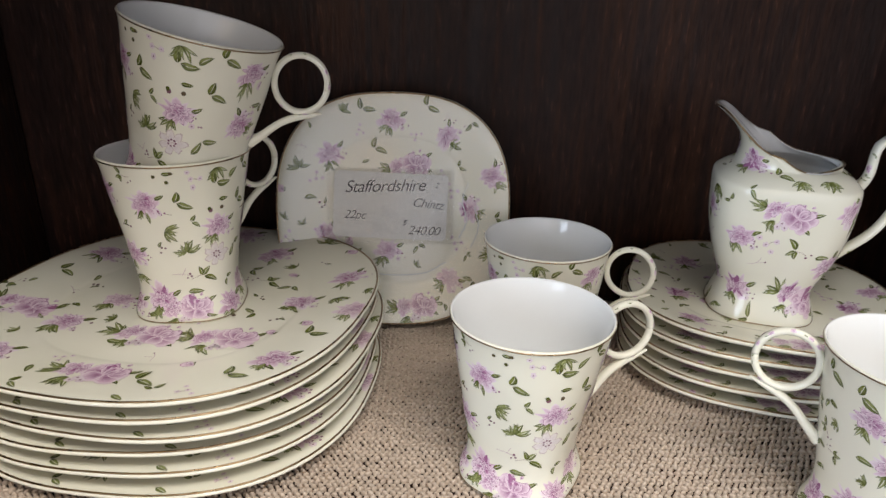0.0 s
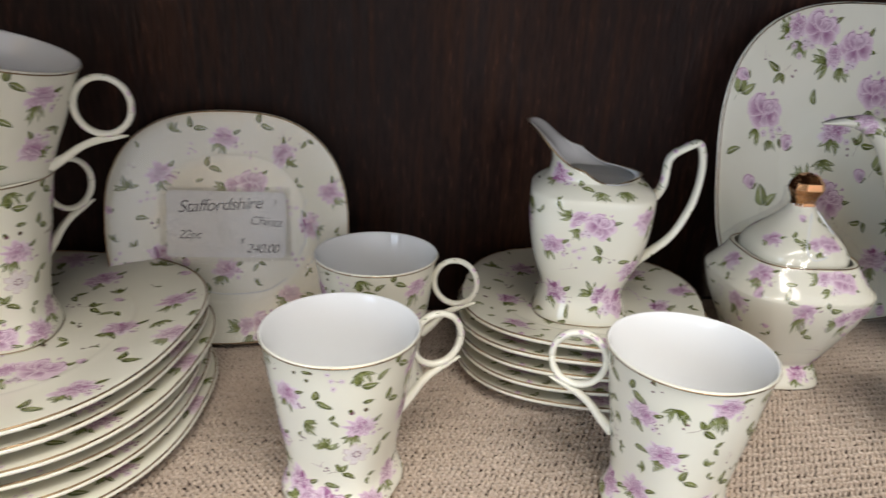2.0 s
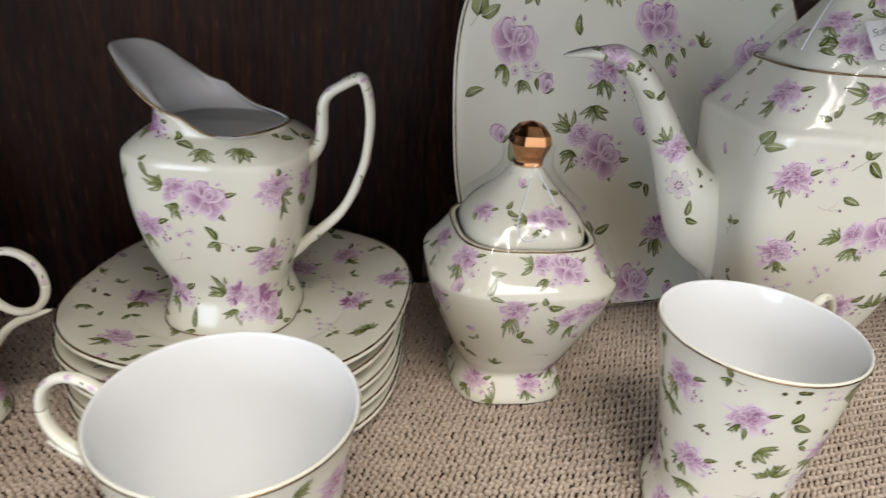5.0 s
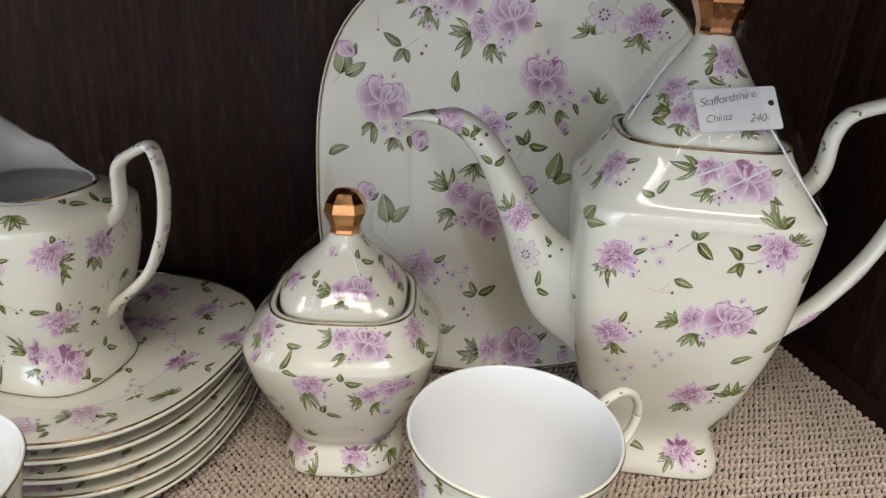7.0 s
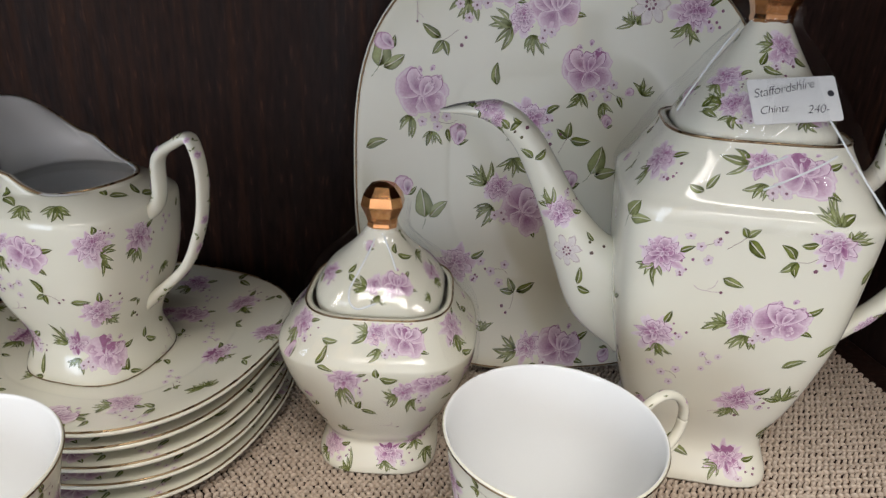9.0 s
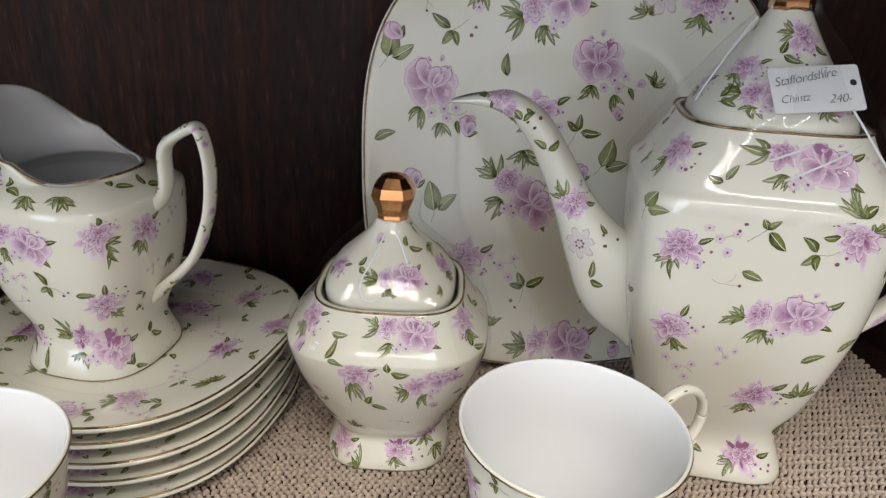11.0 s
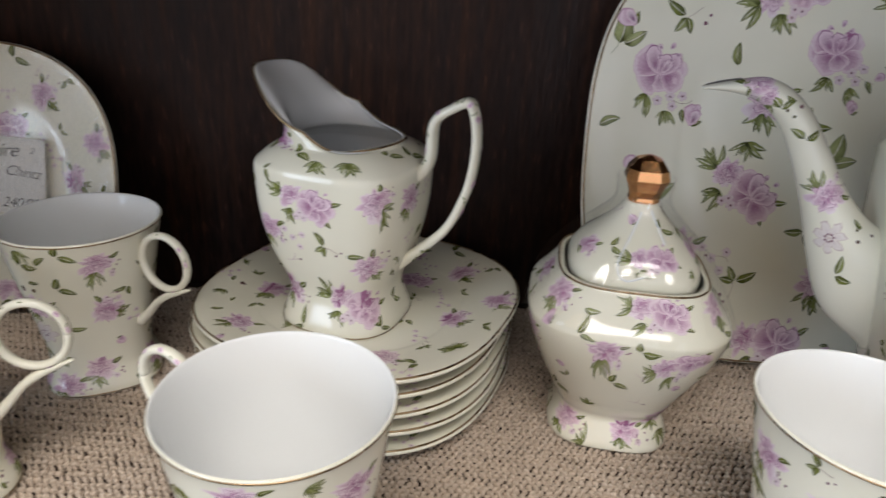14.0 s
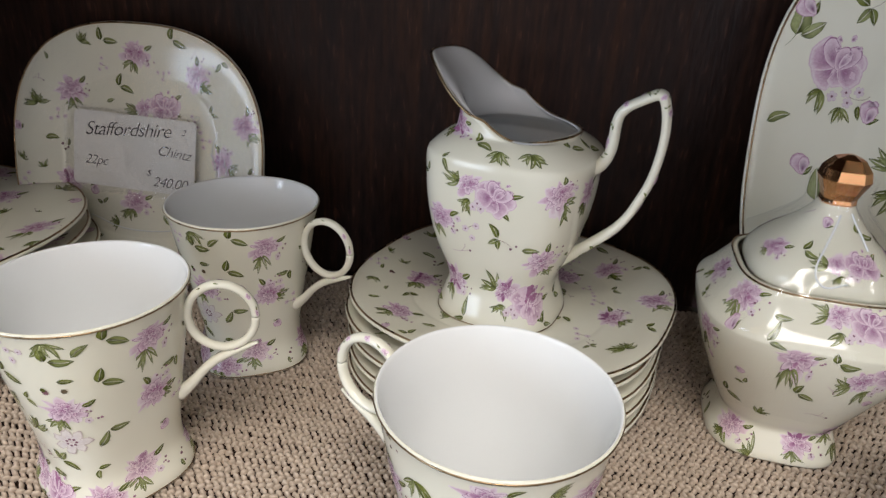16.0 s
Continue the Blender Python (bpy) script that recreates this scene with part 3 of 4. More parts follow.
# ---- woven shelf liner: rows of slanting knots over the board, with dark gaps between ----
def woven_mat():
    x0, x1, y0, y1 = LEFT_X + 0.006, 0.632, 0.150, BACK_Y - 0.012
    step, rise = 0.0034, 0.00262
    rng = np.random.default_rng(4)
    rows, cols = int((y1 - y0) / rise), int((x1 - x0) / step)
    k, i = [v.ravel() for v in np.meshgrid(np.arange(rows), np.arange(cols), indexing="ij")]
    n = len(k)
    X = x0 + (i + 0.5 * (k % 2) + 0.25) * step + rng.normal(0, 0.00022, n)
    Y = y0 + (k + 0.5) * rise + 0.0009 * np.sin(X * 23 + k * 0.05) + 0.00035 * np.sin(X * 110 + 1.3 * k) + rng.normal(0, 0.00010, n)
    lean = np.radians(np.where(k % 2 == 0, 36, -36)) + rng.normal(0, 0.13, n)
    half, thick = 0.00192 * rng.uniform(0.90, 1.08, n), 0.00100 * rng.uniform(0.90, 1.08, n)
    tall = 0.0021 * rng.uniform(0.85, 1.2, n)
    around = 8
    ang = np.arange(around) * 2 * np.pi / around
    cx, sy = np.sign(np.cos(ang)) * np.abs(np.cos(ang)) ** 0.75, np.sign(np.sin(ang)) * np.abs(np.sin(ang)) ** 0.75
    rings = ((1.0, 0.0), (0.86, 0.62), (0.50, 0.95))
    tx = np.concatenate([cx * r for r, _ in rings] + [[0.0]])
    ty = np.concatenate([sy * r for r, _ in rings] + [[0.0]])
    tz = np.concatenate([np.full(around, h) for _, h in rings] + [[1.0]])
    px, py = half[:, None] * tx, thick[:, None] * ty
    c, s = np.cos(lean)[:, None], np.sin(lean)[:, None]
    co = np.stack([X[:, None] + px * c - py * s, Y[:, None] + px * s + py * c, -0.0026 + tall[:, None] * tz], -1)
    quads = np.array([(r * around + j, r * around + (j + 1) % around, (r + 1) * around + (j + 1) % around, (r + 1) * around + j) for r in range(2) for j in range(around)])
    caps = np.array([(2 * around + j, 2 * around + (j + 1) % around, 3 * around) for j in range(around)])
    per = 3 * around + 1
    base = (np.arange(n) * per)[:, None, None]
    loops = np.concatenate([(base + quads).reshape(-1), (base + caps).reshape(-1)]).astype(np.int32)
    starts = np.concatenate([np.arange(n * len(quads)) * 4, n * len(quads) * 4 + np.arange(n * len(caps)) * 3]).astype(np.int32)
    me = bpy.data.meshes.new("shelf_liner")
    me.vertices.add(n * per)
    me.vertices.foreach_set("co", co.astype(np.float32).ravel())
    me.loops.add(len(loops))
    me.loops.foreach_set("vertex_index", loops)
    me.polygons.add(len(starts))
    me.polygons.foreach_set("loop_start", starts)
    me.update(calc_edges=True)
    me.shade_smooth()
    me.materials.append(MAT)
    tagged(new("shelf_liner", me), "beige woven vinyl shelf liner with dark gaps", "shelf liner", kind="stuff")


woven_mat()


# ---- plates ----
def plate_surface(half, rim, n, flat=0.62):
    """Height of a rounded-square plate's top at x, y (metres), on a foot at height 0."""
    def top(x, y):
        q = (abs(x) ** n + abs(y) ** n) ** (1.0 / n) / half
        f = min(max((q - flat) / (1 - flat), 0.0), 1.0)
        step = min(f / 0.09, 1.0)
        return 0.0042 + 0.0004 * step * step * (3 - 2 * step) + (rim - 0.0046) * (f * f * (3 - 2 * f) * 0.55 + f * 0.45)
    return top


def plate(name, label, category, half, rim, n, size, majors, seed, spacing, flat=0.62, group=""):
    rng = random.Random(seed)
    ob = new(name)
    tagged(ob, label, category, group)
    top = plate_surface(half, rim, n, flat)
    around = 96
    verts, faces = [], []
    steps = [0.0, 0.2, 0.4, flat - 0.06, flat, flat + 0.01, flat + 0.02, flat + 0.03, flat + 0.05, flat + 0.09, 0.78, 0.84, 0.9, 0.95, 0.985]
    pts = [Vector((0, 0, top(0, 0)))]
    rows = []
    ring = lambda f, dz, r0=0.0: [Vector((math.cos(a) * (half * f + r0) * super_radius(a, n), math.sin(a) * (half * f + r0) * super_radius(a, n),
                                          top(math.cos(a) * half * f * super_radius(a, n), math.sin(a) * half * f * super_radius(a, n)) + dz))
                                  for a in (2 * math.pi * i / around for i in range(around))]
    for f in steps[1:]:
        rows.append(ring(f, 0))
    rows.append(ring(1.0, -0.0004))
    rows.append(ring(1.0, -0.0014, 0.0003))
    rows.append(ring(0.99, -0.0026))
    for f in (0.93, 0.84, 0.74, 0.64):
        rows.append(ring(f, -0.0032))
    rows.append([Vector((p.x, p.y, 0.0)) for p in ring(0.62, 0)])
    rows.append([Vector((p.x, p.y, 0.0)) for p in ring(0.59, 0)])
    rows.append([Vector((p.x, p.y, 0.0014)) for p in ring(0.575, 0)])
    verts = pts + [v for r in rows for v in r] + [Vector((0, 0, 0.0014))]
    at = lambda r, i: 1 + r * around + i % around
    for i in range(around):
        faces.append((0, at(0, i), at(0, i + 1)))
        for r in range(len(rows) - 1):
            faces.append((at(r, i), at(r + 1, i), at(r + 1, i + 1), at(r, i + 1)))
        faces.append((len(verts) - 1, at(len(rows) - 1, i + 1), at(len(rows) - 1, i)))
    mesh_object("dish", verts, faces, PORCELAIN, ob)
    gilt_line("gilt_rim", [v + Vector((0, 0, 0.0001)) for v in ring(0.992, 0)], ob, 0.0005)

    def frames(a, b):
        def spot(x, y, lift):
            px, py = a + 0.001 * x, b + 0.001 * y
            q = (abs(px) ** n + abs(py) ** n) ** (1.0 / n) / half
            if q > 0.985:
                px, py = px * 0.985 / q, py * 0.985 / q
            return Vector((px, py, top(px, py) + lift * 1.3 + 0.00008))
        return spot

    fillers = []
    while len(fillers) < 420:
        x, y = rng.uniform(-half, half), rng.uniform(-half, half)
        if (abs(x) ** n + abs(y) ** n) ** (1.0 / n) < half * 0.95:
            fillers.append((x, y))
    floral_print(ob, frames, size, [(x * 0.001, y * 0.001, k, a) for x, y, k, a in majors], fillers, spacing, rng)
    return ob


SAUCER = [(-2, 61, "rose", 0), (35, 50, "rose", 60), (-43, 38, "rose", 20), (66, 24, "rose", 60), (8, 30, "double", 10), (51, 1, "rose", 90), (-4, -27, "rose", 0), (-46, -16, "rose", 30), (-14, 42, "leaves", 0),
          (-22, 67, "leaves", 20), (-62, 28, "curl", 0), (-60, 8, "leaf", 0), (21, 70, "leaves", 0), (38, -46, "pink", -30), (-36, -54, "rose", 0), (14, -66, "double", 5), (18, -4, "leaves", 0), (66, -28, "curl", 40)]
DESSERT = [(-79, 42, "rose", 0), (21, 71, "rose", 20), (63, 12, "rose", 10), (80, 43, "rose", 40), (-44, -37, "rose", 0), (2, -40, "double", 0), (40, -35, "double", 10), (77, -52, "rose", 10), (2, -79, "double", 0), (-34, -9, "pink", 0),
           (62, -69, "leaves", 20), (26, -80, "leaves", 0), (82, -25, "leaves", 20), (-89, 13, "leaves", 0), (98, 1, "pink", 0), (-12, -49, "leaf", 0), (-40, 40, "rose", 60), (-10, 92, "pink", 0), (-55, 76, "double", 30), (34, 34, "sprig", 0),
           (-78, -30, "double", 0), (-52, -74, "rose", 10), (-12, 22, "leaves", 60), (-10, 56, "sprig", 90), (50, 88, "curl", 0)]
PLATTER = [(-84, 40, "spray", -10), (-19, 84, "double", 22), (10, 55, "spray", 5), (71, 89, "rose", 0), (45, 92, "aster", 0), (-32, -18, "double", -35), (-63, -55, "rose", 0), (-10, -107, "double", 0), (-99, 64, "bud", 60),
           (-107, 54, "big_leaf", 20), (-72, 69, "sprig", 180), (-114, 11, "leaf", 20), (-91, -15, "bud", 20), (-81, -28, "big_leaf", 30), (-28, -73, "sprig", 60), (-42, -60, "blossoms", 0), (1, 17, "sprig", 30), (-21, 28, "rose", 0),
           (-30, 6, "tuft", 0), (16, -3, "big_leaf", 0), (4, -12, "bud", 10), (-63, 13, "bud", 0), (-63, 88, "blossoms", 0), (-52, 100, "double", 0), (61, 69, "twigs", 30), (38, 81, "curl", 0), (-41, 46, "leaf", 90),
           (60, 12, "rose", 0), (84, 34, "spray", 0), (52, -44, "double", 10), (92, -40, "rose", 20), (22, -72, "rose", 0), (70, -88, "rose", 0)]

rng_stack = random.Random(11)
saucer = plate("saucer", "cream saucer with lilac roses, stacked", "saucer", 0.0784, 0.0098, 2.55, 17, SAUCER, 5, 0.0105, group="saucers in the stack")
saucer.matrix_world = pose(0.1966, 0.364, 0, 0, 0, -20)
for i in range(1, 5):
    copy_thing(saucer, pose(0.1966 + rng_stack.uniform(-0.0025, 0.0025), 0.364 + rng_stack.uniform(-0.0025, 0.0025), 0.0099 * i, 0, 0, -20 + rng_stack.uniform(-6, 6)))
PROPPED_AT = pose(-0.031, 0.4035, 0.0012, 76.6, 0, 0) @ pose(0, 0.078, 0)
propped = copy_thing(saucer, PROPPED_AT @ Matrix.Scale(0.995, 4))
propped.name = "propped_saucer"
tagged(propped, "cream saucer with lilac roses leaning against the back panel", "saucer", "propped saucer")

dessert = plate("dessert_plate", "cream rounded-square plate with lilac roses, stacked", "plate", 0.1040, 0.0100, 2.45, 20, DESSERT, 8, 0.0130, group="plates in the stack")
dessert.matrix_world = pose(-0.1405, 0.328, 0, 0, 0, -8)
for i in range(1, 6):
    copy_thing(dessert, pose(-0.1405 + rng_stack.uniform(-0.003, 0.003), 0.328 + rng_stack.uniform(-0.003, 0.003), 0.0100 * i, 0, 0, -8 + rng_stack.uniform(-5, 5)))

platter = plate("serving_plate", "large cream serving plate with lilac roses leaning on the back panel", "plate", 0.1205, 0.0085, 2.8, 25.5, PLATTER, 21, 0.024, 0.55)
platter.matrix_world = pose(0.4332, 0.3940, 0.0012, 77.0, 0, 1.4) @ pose(0, 0.1205, 0)


def handle_print(parent, path, count, rng, width):
    """Small leaves and buds along the outer face and the edges of a strap handle."""
    mid = sum((Vector(r[:3]) for r in path), Vector()) / len(path)
    verts, faces, cols = [], [], []
    for k in range(count):
        s0 = (k + 0.5) / count * 0.86 + 0.09 + rng.uniform(-0.01, 0.01)
        turned = rng.choice((-1.15, -0.75, 0.0, 0.75, 1.15)) + rng.uniform(-0.2, 0.2)

        def spot(x, y, lift, s0=s0, turned=turned):
            s = s0 + 0.001 * x / 0.19
            r, q = smooth_rows(path, s), smooth_rows(path, s + 0.005)
            d = (Vector(q[:3]) - Vector(r[:3])).normalized()
            nrm = Vector((0, 1, 0)).cross(d)
            if nrm.dot(Vector(r[:3]) - mid) < 0:
                nrm = -nrm
            a = turned + 0.001 * y / width
            k2 = super_radius(a, 2.4)
            return Vector(r[:3]) + nrm * (r[3] * k2 * math.cos(a) + (lift + 0.0001) * math.cos(a)) + Vector((0, r[4] * k2 * math.sin(a) + (lift + 0.0001) * math.sin(a), 0))
        ink = Inks(spot)
        if k % 3 == 0:
            ink.rose(0, 0, width * 1400, 0, rng)
        else:
            ink.motif("leaves", width * 1300, rng.uniform(0, 6.28), rng)
        base = len(verts)
        verts += ink.verts
        cols += ink.cols
        faces += [tuple(base + i for i in f) for f in ink.faces]
    mesh_object("handle_print", verts, faces, PRINT, parent, "small flowers along the handle", True, cols)


# ---- cups ----
CUP = [(0.0276, 0.0, 2.8), (0.0274, 0.0035, 2.8), (0.0256, 0.009, 2.8), (0.0243, 0.0145, 2.9), (0.0247, 0.022, 2.8), (0.0262, 0.032, 2.7), (0.0285, 0.045, 2.5),
       (0.0312, 0.058, 2.3), (0.0337, 0.071, 2.1), (0.0353, 0.079, 2.0), (0.0368, 0.085, 2.0)]
CUP_IN = [(0.0080, 0.010, 2.0), (0.0200, 0.0105, 2.4), (0.0225, 0.016, 2.5), (0.0240, 0.025, 2.5), (0.0258, 0.036, 2.4), (0.0280, 0.048, 2.3), (0.0305, 0.060, 2.1), (0.0327, 0.072, 2.0),
          (0.0344, 0.080, 2.0), (0.0358, 0.0852, 2.0)]
CUP_PRINT = [(-89, 0.65, "rose", 0), (-149, 0.765, "rose", 0), (-48, 0.285, "pink", 0), (-154, 0.27, "rose", 0), (-119, 0.555, "curl", 10), (-92, 0.535, "aster", 0), (-125, 0.765, "leaves", 0), (-137, 0.65, "tuft", 60), (-90, 0.95, "tuft", 0),
             (-92, 0.835, "leaves", 20), (-78, 0.85, "leaf", 40), (-107, 0.44, "sprig", 0), (-139, 0.45, "twigs", 0), (-133, 0.92, "dots", 0), (-62, 0.92, "leaves", 0), (-91, 0.745, "dots", 0), (-67, 0.555, "leaf", 0), (-75, 0.50, "leaf", 60),
             (-36, 0.84, "rose", 0), (-68, 0.735, "leaves", 0), (-33, 0.62, "rose", 90), (-177, 0.545, "rose", 0), (-176, 0.44, "tuft", 0), (168, 0.80, "rose", 0), (161, 0.70, "tuft", 0), (-132, 0.18, "double", 0), (-124, 0.33, "leaf", 0),
             (77, 0.62, "rose", 0), (114, 0.88, "rose", 0), (125, 0.345, "rose", 0), (53, 0.375, "rose", 0), (100, 0.76, "sprig", 0), (50, 0.60, "leaf", 0), (142, 0.715, "leaves", 0), (136, 0.495, "leaves", 0), (94, 0.53, "leaves", 0),
             (46, 0.84, "leaves", 0), (80, 0.83, "tuft", 0), (56, 0.75, "rose", 0), (90, 0.2, "pink", 0), (15, 0.25, "rose", 0), (170, 0.2, "rose", 0), (-80, 0.16, "rose", 0), (20, 0.87, "leaves", 0)]


def teacup():
    rng = random.Random(31)
    ob = new("teacup")
    outer, inner = loft(CUP, 45), loft(CUP_IN, 45)
    shell("bowl", outer, inner, PORCELAIN, ob, floor_s=0.0, inside=WHITE_GLAZE)
    gilt_line("gilt_rim", [outer(5 * i, 0.992) for i in range(72)], ob, 0.00038)
    gilt_line("gilt_foot", [outer(5 * i, 0.02) for i in range(72)], ob, 0.0003)
    ring = [(0.0480 + 0.0127 * math.cos(a), 0, 0.0704 + 0.0138 * math.sin(a), 0.0016, 0.0020) for a in (2 * math.pi * i / 24 for i in range(25))]
    sweep("handle_ring", ring, PORCELAIN, ob, 12, 72)
    strut = [(0.0608, 0, 0.0585, 0.0005, 0.0009), (0.0545, 0, 0.0560, 0.0014, 0.0018), (0.0470, 0, 0.0525, 0.0018, 0.0022), (0.0405, 0, 0.0475, 0.0018, 0.0023), (0.0345, 0, 0.0405, 0.0021, 0.0026), (0.0285, 0, 0.0345, 0.0028, 0.0032)]
    sweep("handle_strut", strut, PORCELAIN, ob, 12, 40)
    floral_print(ob, loft_frames(outer), 15.0, CUP_PRINT, loft_fillers(outer, rng, 700, 0.05, 0.96), 0.0088, rng)
    # inked specks on the handle
    verts, faces, cols = [], [], []
    for k in range(30):
        a = rng.uniform(-2.4, 2.6)
        side = rng.choice((-1, 1))
        def spot(x, y, lift, a=a, side=side):
            b = a + x * 0.001 / 0.0140
            q = 0.95 * side + 0.35 * y * side
            rr = 0.0128 + 0.0017 * math.cos(q)
            return Vector((0.0480 + rr * math.cos(b), 0.0022 * math.sin(q), 0.0704 + (rr + 0.0011) * math.sin(b)))
        ink = Inks(spot)
        if k % 3 == 0:
            ink.rose(0, 0, 3.0, a, rng)
        else:
            ink.leaf(-0.8, 0, 0.3 * side, 2.0, rng)
        base = len(verts)
        verts += ink.verts
        cols += ink.cols
        faces += [tuple(base + i for i in f) for f in ink.faces]
    mesh_object("handle_print", verts, faces, PRINT, ob, "small worn flower specks", True, cols)
    return ob


cup = teacup()
tagged(cup, "cream porcelain cup with lilac roses and ring handle", "teacup", "cups of the tea set")
cup.matrix_world = pose(0.0387, 0.256, 0, 0, 0, 13)
copy_thing(cup, pose(0.0613, 0.349, 0, 0, 0, -17))
copy_thing(cup, pose(0.1925, 0.2204, 0, 0, 0, 154))
copy_thing(cup, pose(0.3803, 0.2301, 0, 0, 0, 20))
lower = copy_thing(cup, pose(-0.1370, 0.326, 0.0543, 0, 0, 50))
tagged(lower, "cream porcelain cup standing on the stacked plates", "teacup", "cups of the tea set")
upper = copy_thing(cup, pose(-0.1355, 0.3250, 0.1174, 4, 15, 0) @ pose(0, 0, 0, 0, 0, 5))
tagged(upper, "cream porcelain cup tilted inside another cup", "teacup", "cups of the tea set")


# ---- creamer ----
PITCHER = [(0.0295, 0.0, 2.8), (0.0293, 0.003, 2.8), (0.0274, 0.009, 2.7), (0.0256, 0.0155, 2.7), (0.0262, 0.0220, 2.9), (0.0302, 0.033, 3.1), (0.0337, 0.045, 3.2), (0.0358, 0.058, 3.3), (0.0367, 0.071, 3.3), (0.0367, 0.0790, 3.3), (0.0350, 0.0820, 3.1), (0.0312, 0.0855, 2.8), (0.0270, 0.0882, 2.4)]


def pitcher_body(shrink=0.0):
    low = loft([(r - shrink, z, n) for r, z, n in PITCHER], 0)

    def at(deg, s):
        if s < 0.72:
            return low(deg, s / 0.72)
        f = (s - 0.72) / 0.28
        p = low(deg, 1.0)
        a = radians(deg)
        c, d = math.cos(a), math.sin(a)
        blunt = -abs(c) ** 0.60 if c < 0 else c
        d = math.copysign(abs(d) ** 0.88, d) if c < 0 else d
        u = min((1 + c) / 1.5, 1.0)
        drop = 0.0312 * u * u * (3 - 2 * u) - 0.0036 * max(0.0, c) ** 2 - 0.0048 * max(0.0, d) * max(0.0, 1 - (c / 0.95) ** 2)
        rim = Vector((-0.0072 + 0.0350 * blunt - shrink * c, (0.0258 * (1 - 0.12 * max(0.0, -c) ** 1.5) - shrink) * d, 0.1178 - drop))
        lip = max(0.0, -c)
        swell = math.sin(math.pi * f)
        return p.lerp(rim, f) + Vector((0.0075 * lip * swell, -0.0015 * lip * d * swell, 0))
    return at


def creamer():
    rng = random.Random(44)
    ob = new("creamer")
    outer, inner = pitcher_body(), pitcher_body(0.0022)
    shell("jug", outer, lambda d, s: inner(d, s) + Vector((0, 0, 0.0003 if s > 0.7 else 0.0)), PORCELAIN, ob, 96, 60, 0.16, inside=WHITE_GLAZE)
    gilt_line("gilt_rim", [outer(3.75 * i, 1.0) + Vector((0, 0, 0.0004)) for i in range(96)], ob, 0.0005)
    path = [(0.0290, 0, 0.0730, 0.0032, 0.0040), (0.0370, 0, 0.0772, 0.0030, 0.0040), (0.0412, 0, 0.0850, 0.0024, 0.0042), (0.0420, 0, 0.0980, 0.0022, 0.0042), (0.0446, 0, 0.1033, 0.0022, 0.0042),
            (0.0505, 0, 0.1074, 0.0021, 0.0042), (0.0572, 0, 0.1106, 0.0023, 0.0040), (0.0602, 0, 0.1060, 0.0020, 0.0040), (0.0618, 0, 0.0947, 0.0019, 0.0040), (0.0606, 0, 0.0800, 0.0019, 0.0040), (0.0572, 0, 0.0675, 0.0020, 0.0040), (0.0495, 0, 0.0520, 0.0021, 0.0038), (0.0335, 0, 0.0360, 0.0026, 0.0038), (0.0220, 0, 0.0260, 0.0034, 0.0040)]
    sweep("handle", path, PORCELAIN, ob, 16, 110)
    handle_print(ob, path, 34, rng, 0.0036)
    gilt_line("gilt_foot", [outer(3.75 * i, 0.012) for i in range(96)], ob, 0.0003)
    majors = [(-94, 0.47, "double", -15), (-123, 0.395, "rose", 0), (-46, 0.48, "rose", 60), (-79, 0.375, "sprig", 160), (-104, 0.385, "blossoms", 0), (-48, 0.33, "rose", 60), (-60, 0.195, "double", -20), (-127, 0.215, "rose", 0),
              (-136, 0.755, "rose", 0), (-85, 0.655, "tuft", 0), (-62, 0.665, "tuft", 0), (-117, 0.32, "twigs", 0), (-29, 0.69, "leaves", 0), (-134, 0.94, "rose", 40), (-63, 0.36, "leaf", 0), (-17, 0.47, "rose", 0), (-108, 0.69, "leaves", 0),
              (-150, 0.52, "tuft", 0), (-160, 0.45, "rose", 0), (-170, 0.25, "rose", 0), (90, 0.47, "double", 0), (130, 0.35, "rose", 0), (60, 0.28, "rose", 0), (10, 0.3, "leaves", 0), (100, 0.1, "rose", 0), (160, 0.80, "rose", 0), (-3, 0.64, "leaves", 0)]
    floral_print(ob, loft_frames(outer), 15.5, majors, loft_fillers(outer, rng, 400, 0.05, 0.70), 0.0105, rng)
    return ob


jug = creamer()
jug.matrix_world = pose(0.1922, 0.350, 0.0440, 0, 0, -18)
tagged(jug, "cream porcelain milk jug with lilac roses on stacked saucers", "creamer")


# ---- covered sugar bowl and teapot ----
def knob(parent, z0, scale, turn, top):
    """A faceted metal knob: narrow collar, flared band, pyramid top."""
    rows = [(0.0062, 0.0, 8), (0.0070, 0.0018, 8), (0.0066, 0.0034, 8), (0.0074, 0.0065, 8), (0.0098, 0.0125, 8)] + ([(0.0088, 0.0170, 8), (0.0055, 0.0215, 8), (0.0012, 0.0232, 8)] if top else [(0.0104, 0.0165, 8), (0.0090, 0.0200, 8), (0.0010, 0.0225, 8)])
    verts, faces, around = [], [], 8
    for r, z, n in rows:
        for i in range(around):
            a = radians(45 + 90 * (i // 2) + (17 if i % 2 else -17))
            k = r * 1.16
            verts.append(Vector((scale * k * math.cos(a + radians(turn)), scale * k * math.sin(a + radians(turn)), z0 + scale * z)))
    for j in range(len(rows) - 1):
        for i in range(around):
            m = (i + 1) % around
            faces.append((j * around + i, j * around + m, (j + 1) * around + m, (j + 1) * around + i))
    faces.append(tuple((len(rows) - 1) * around + i for i in range(around)))
    faces.append(tuple(range(around - 1, -1, -1)))
    ob = mesh_object("knob", verts, faces, COPPER, parent, "faceted copper-gold knob", False)
    return ob


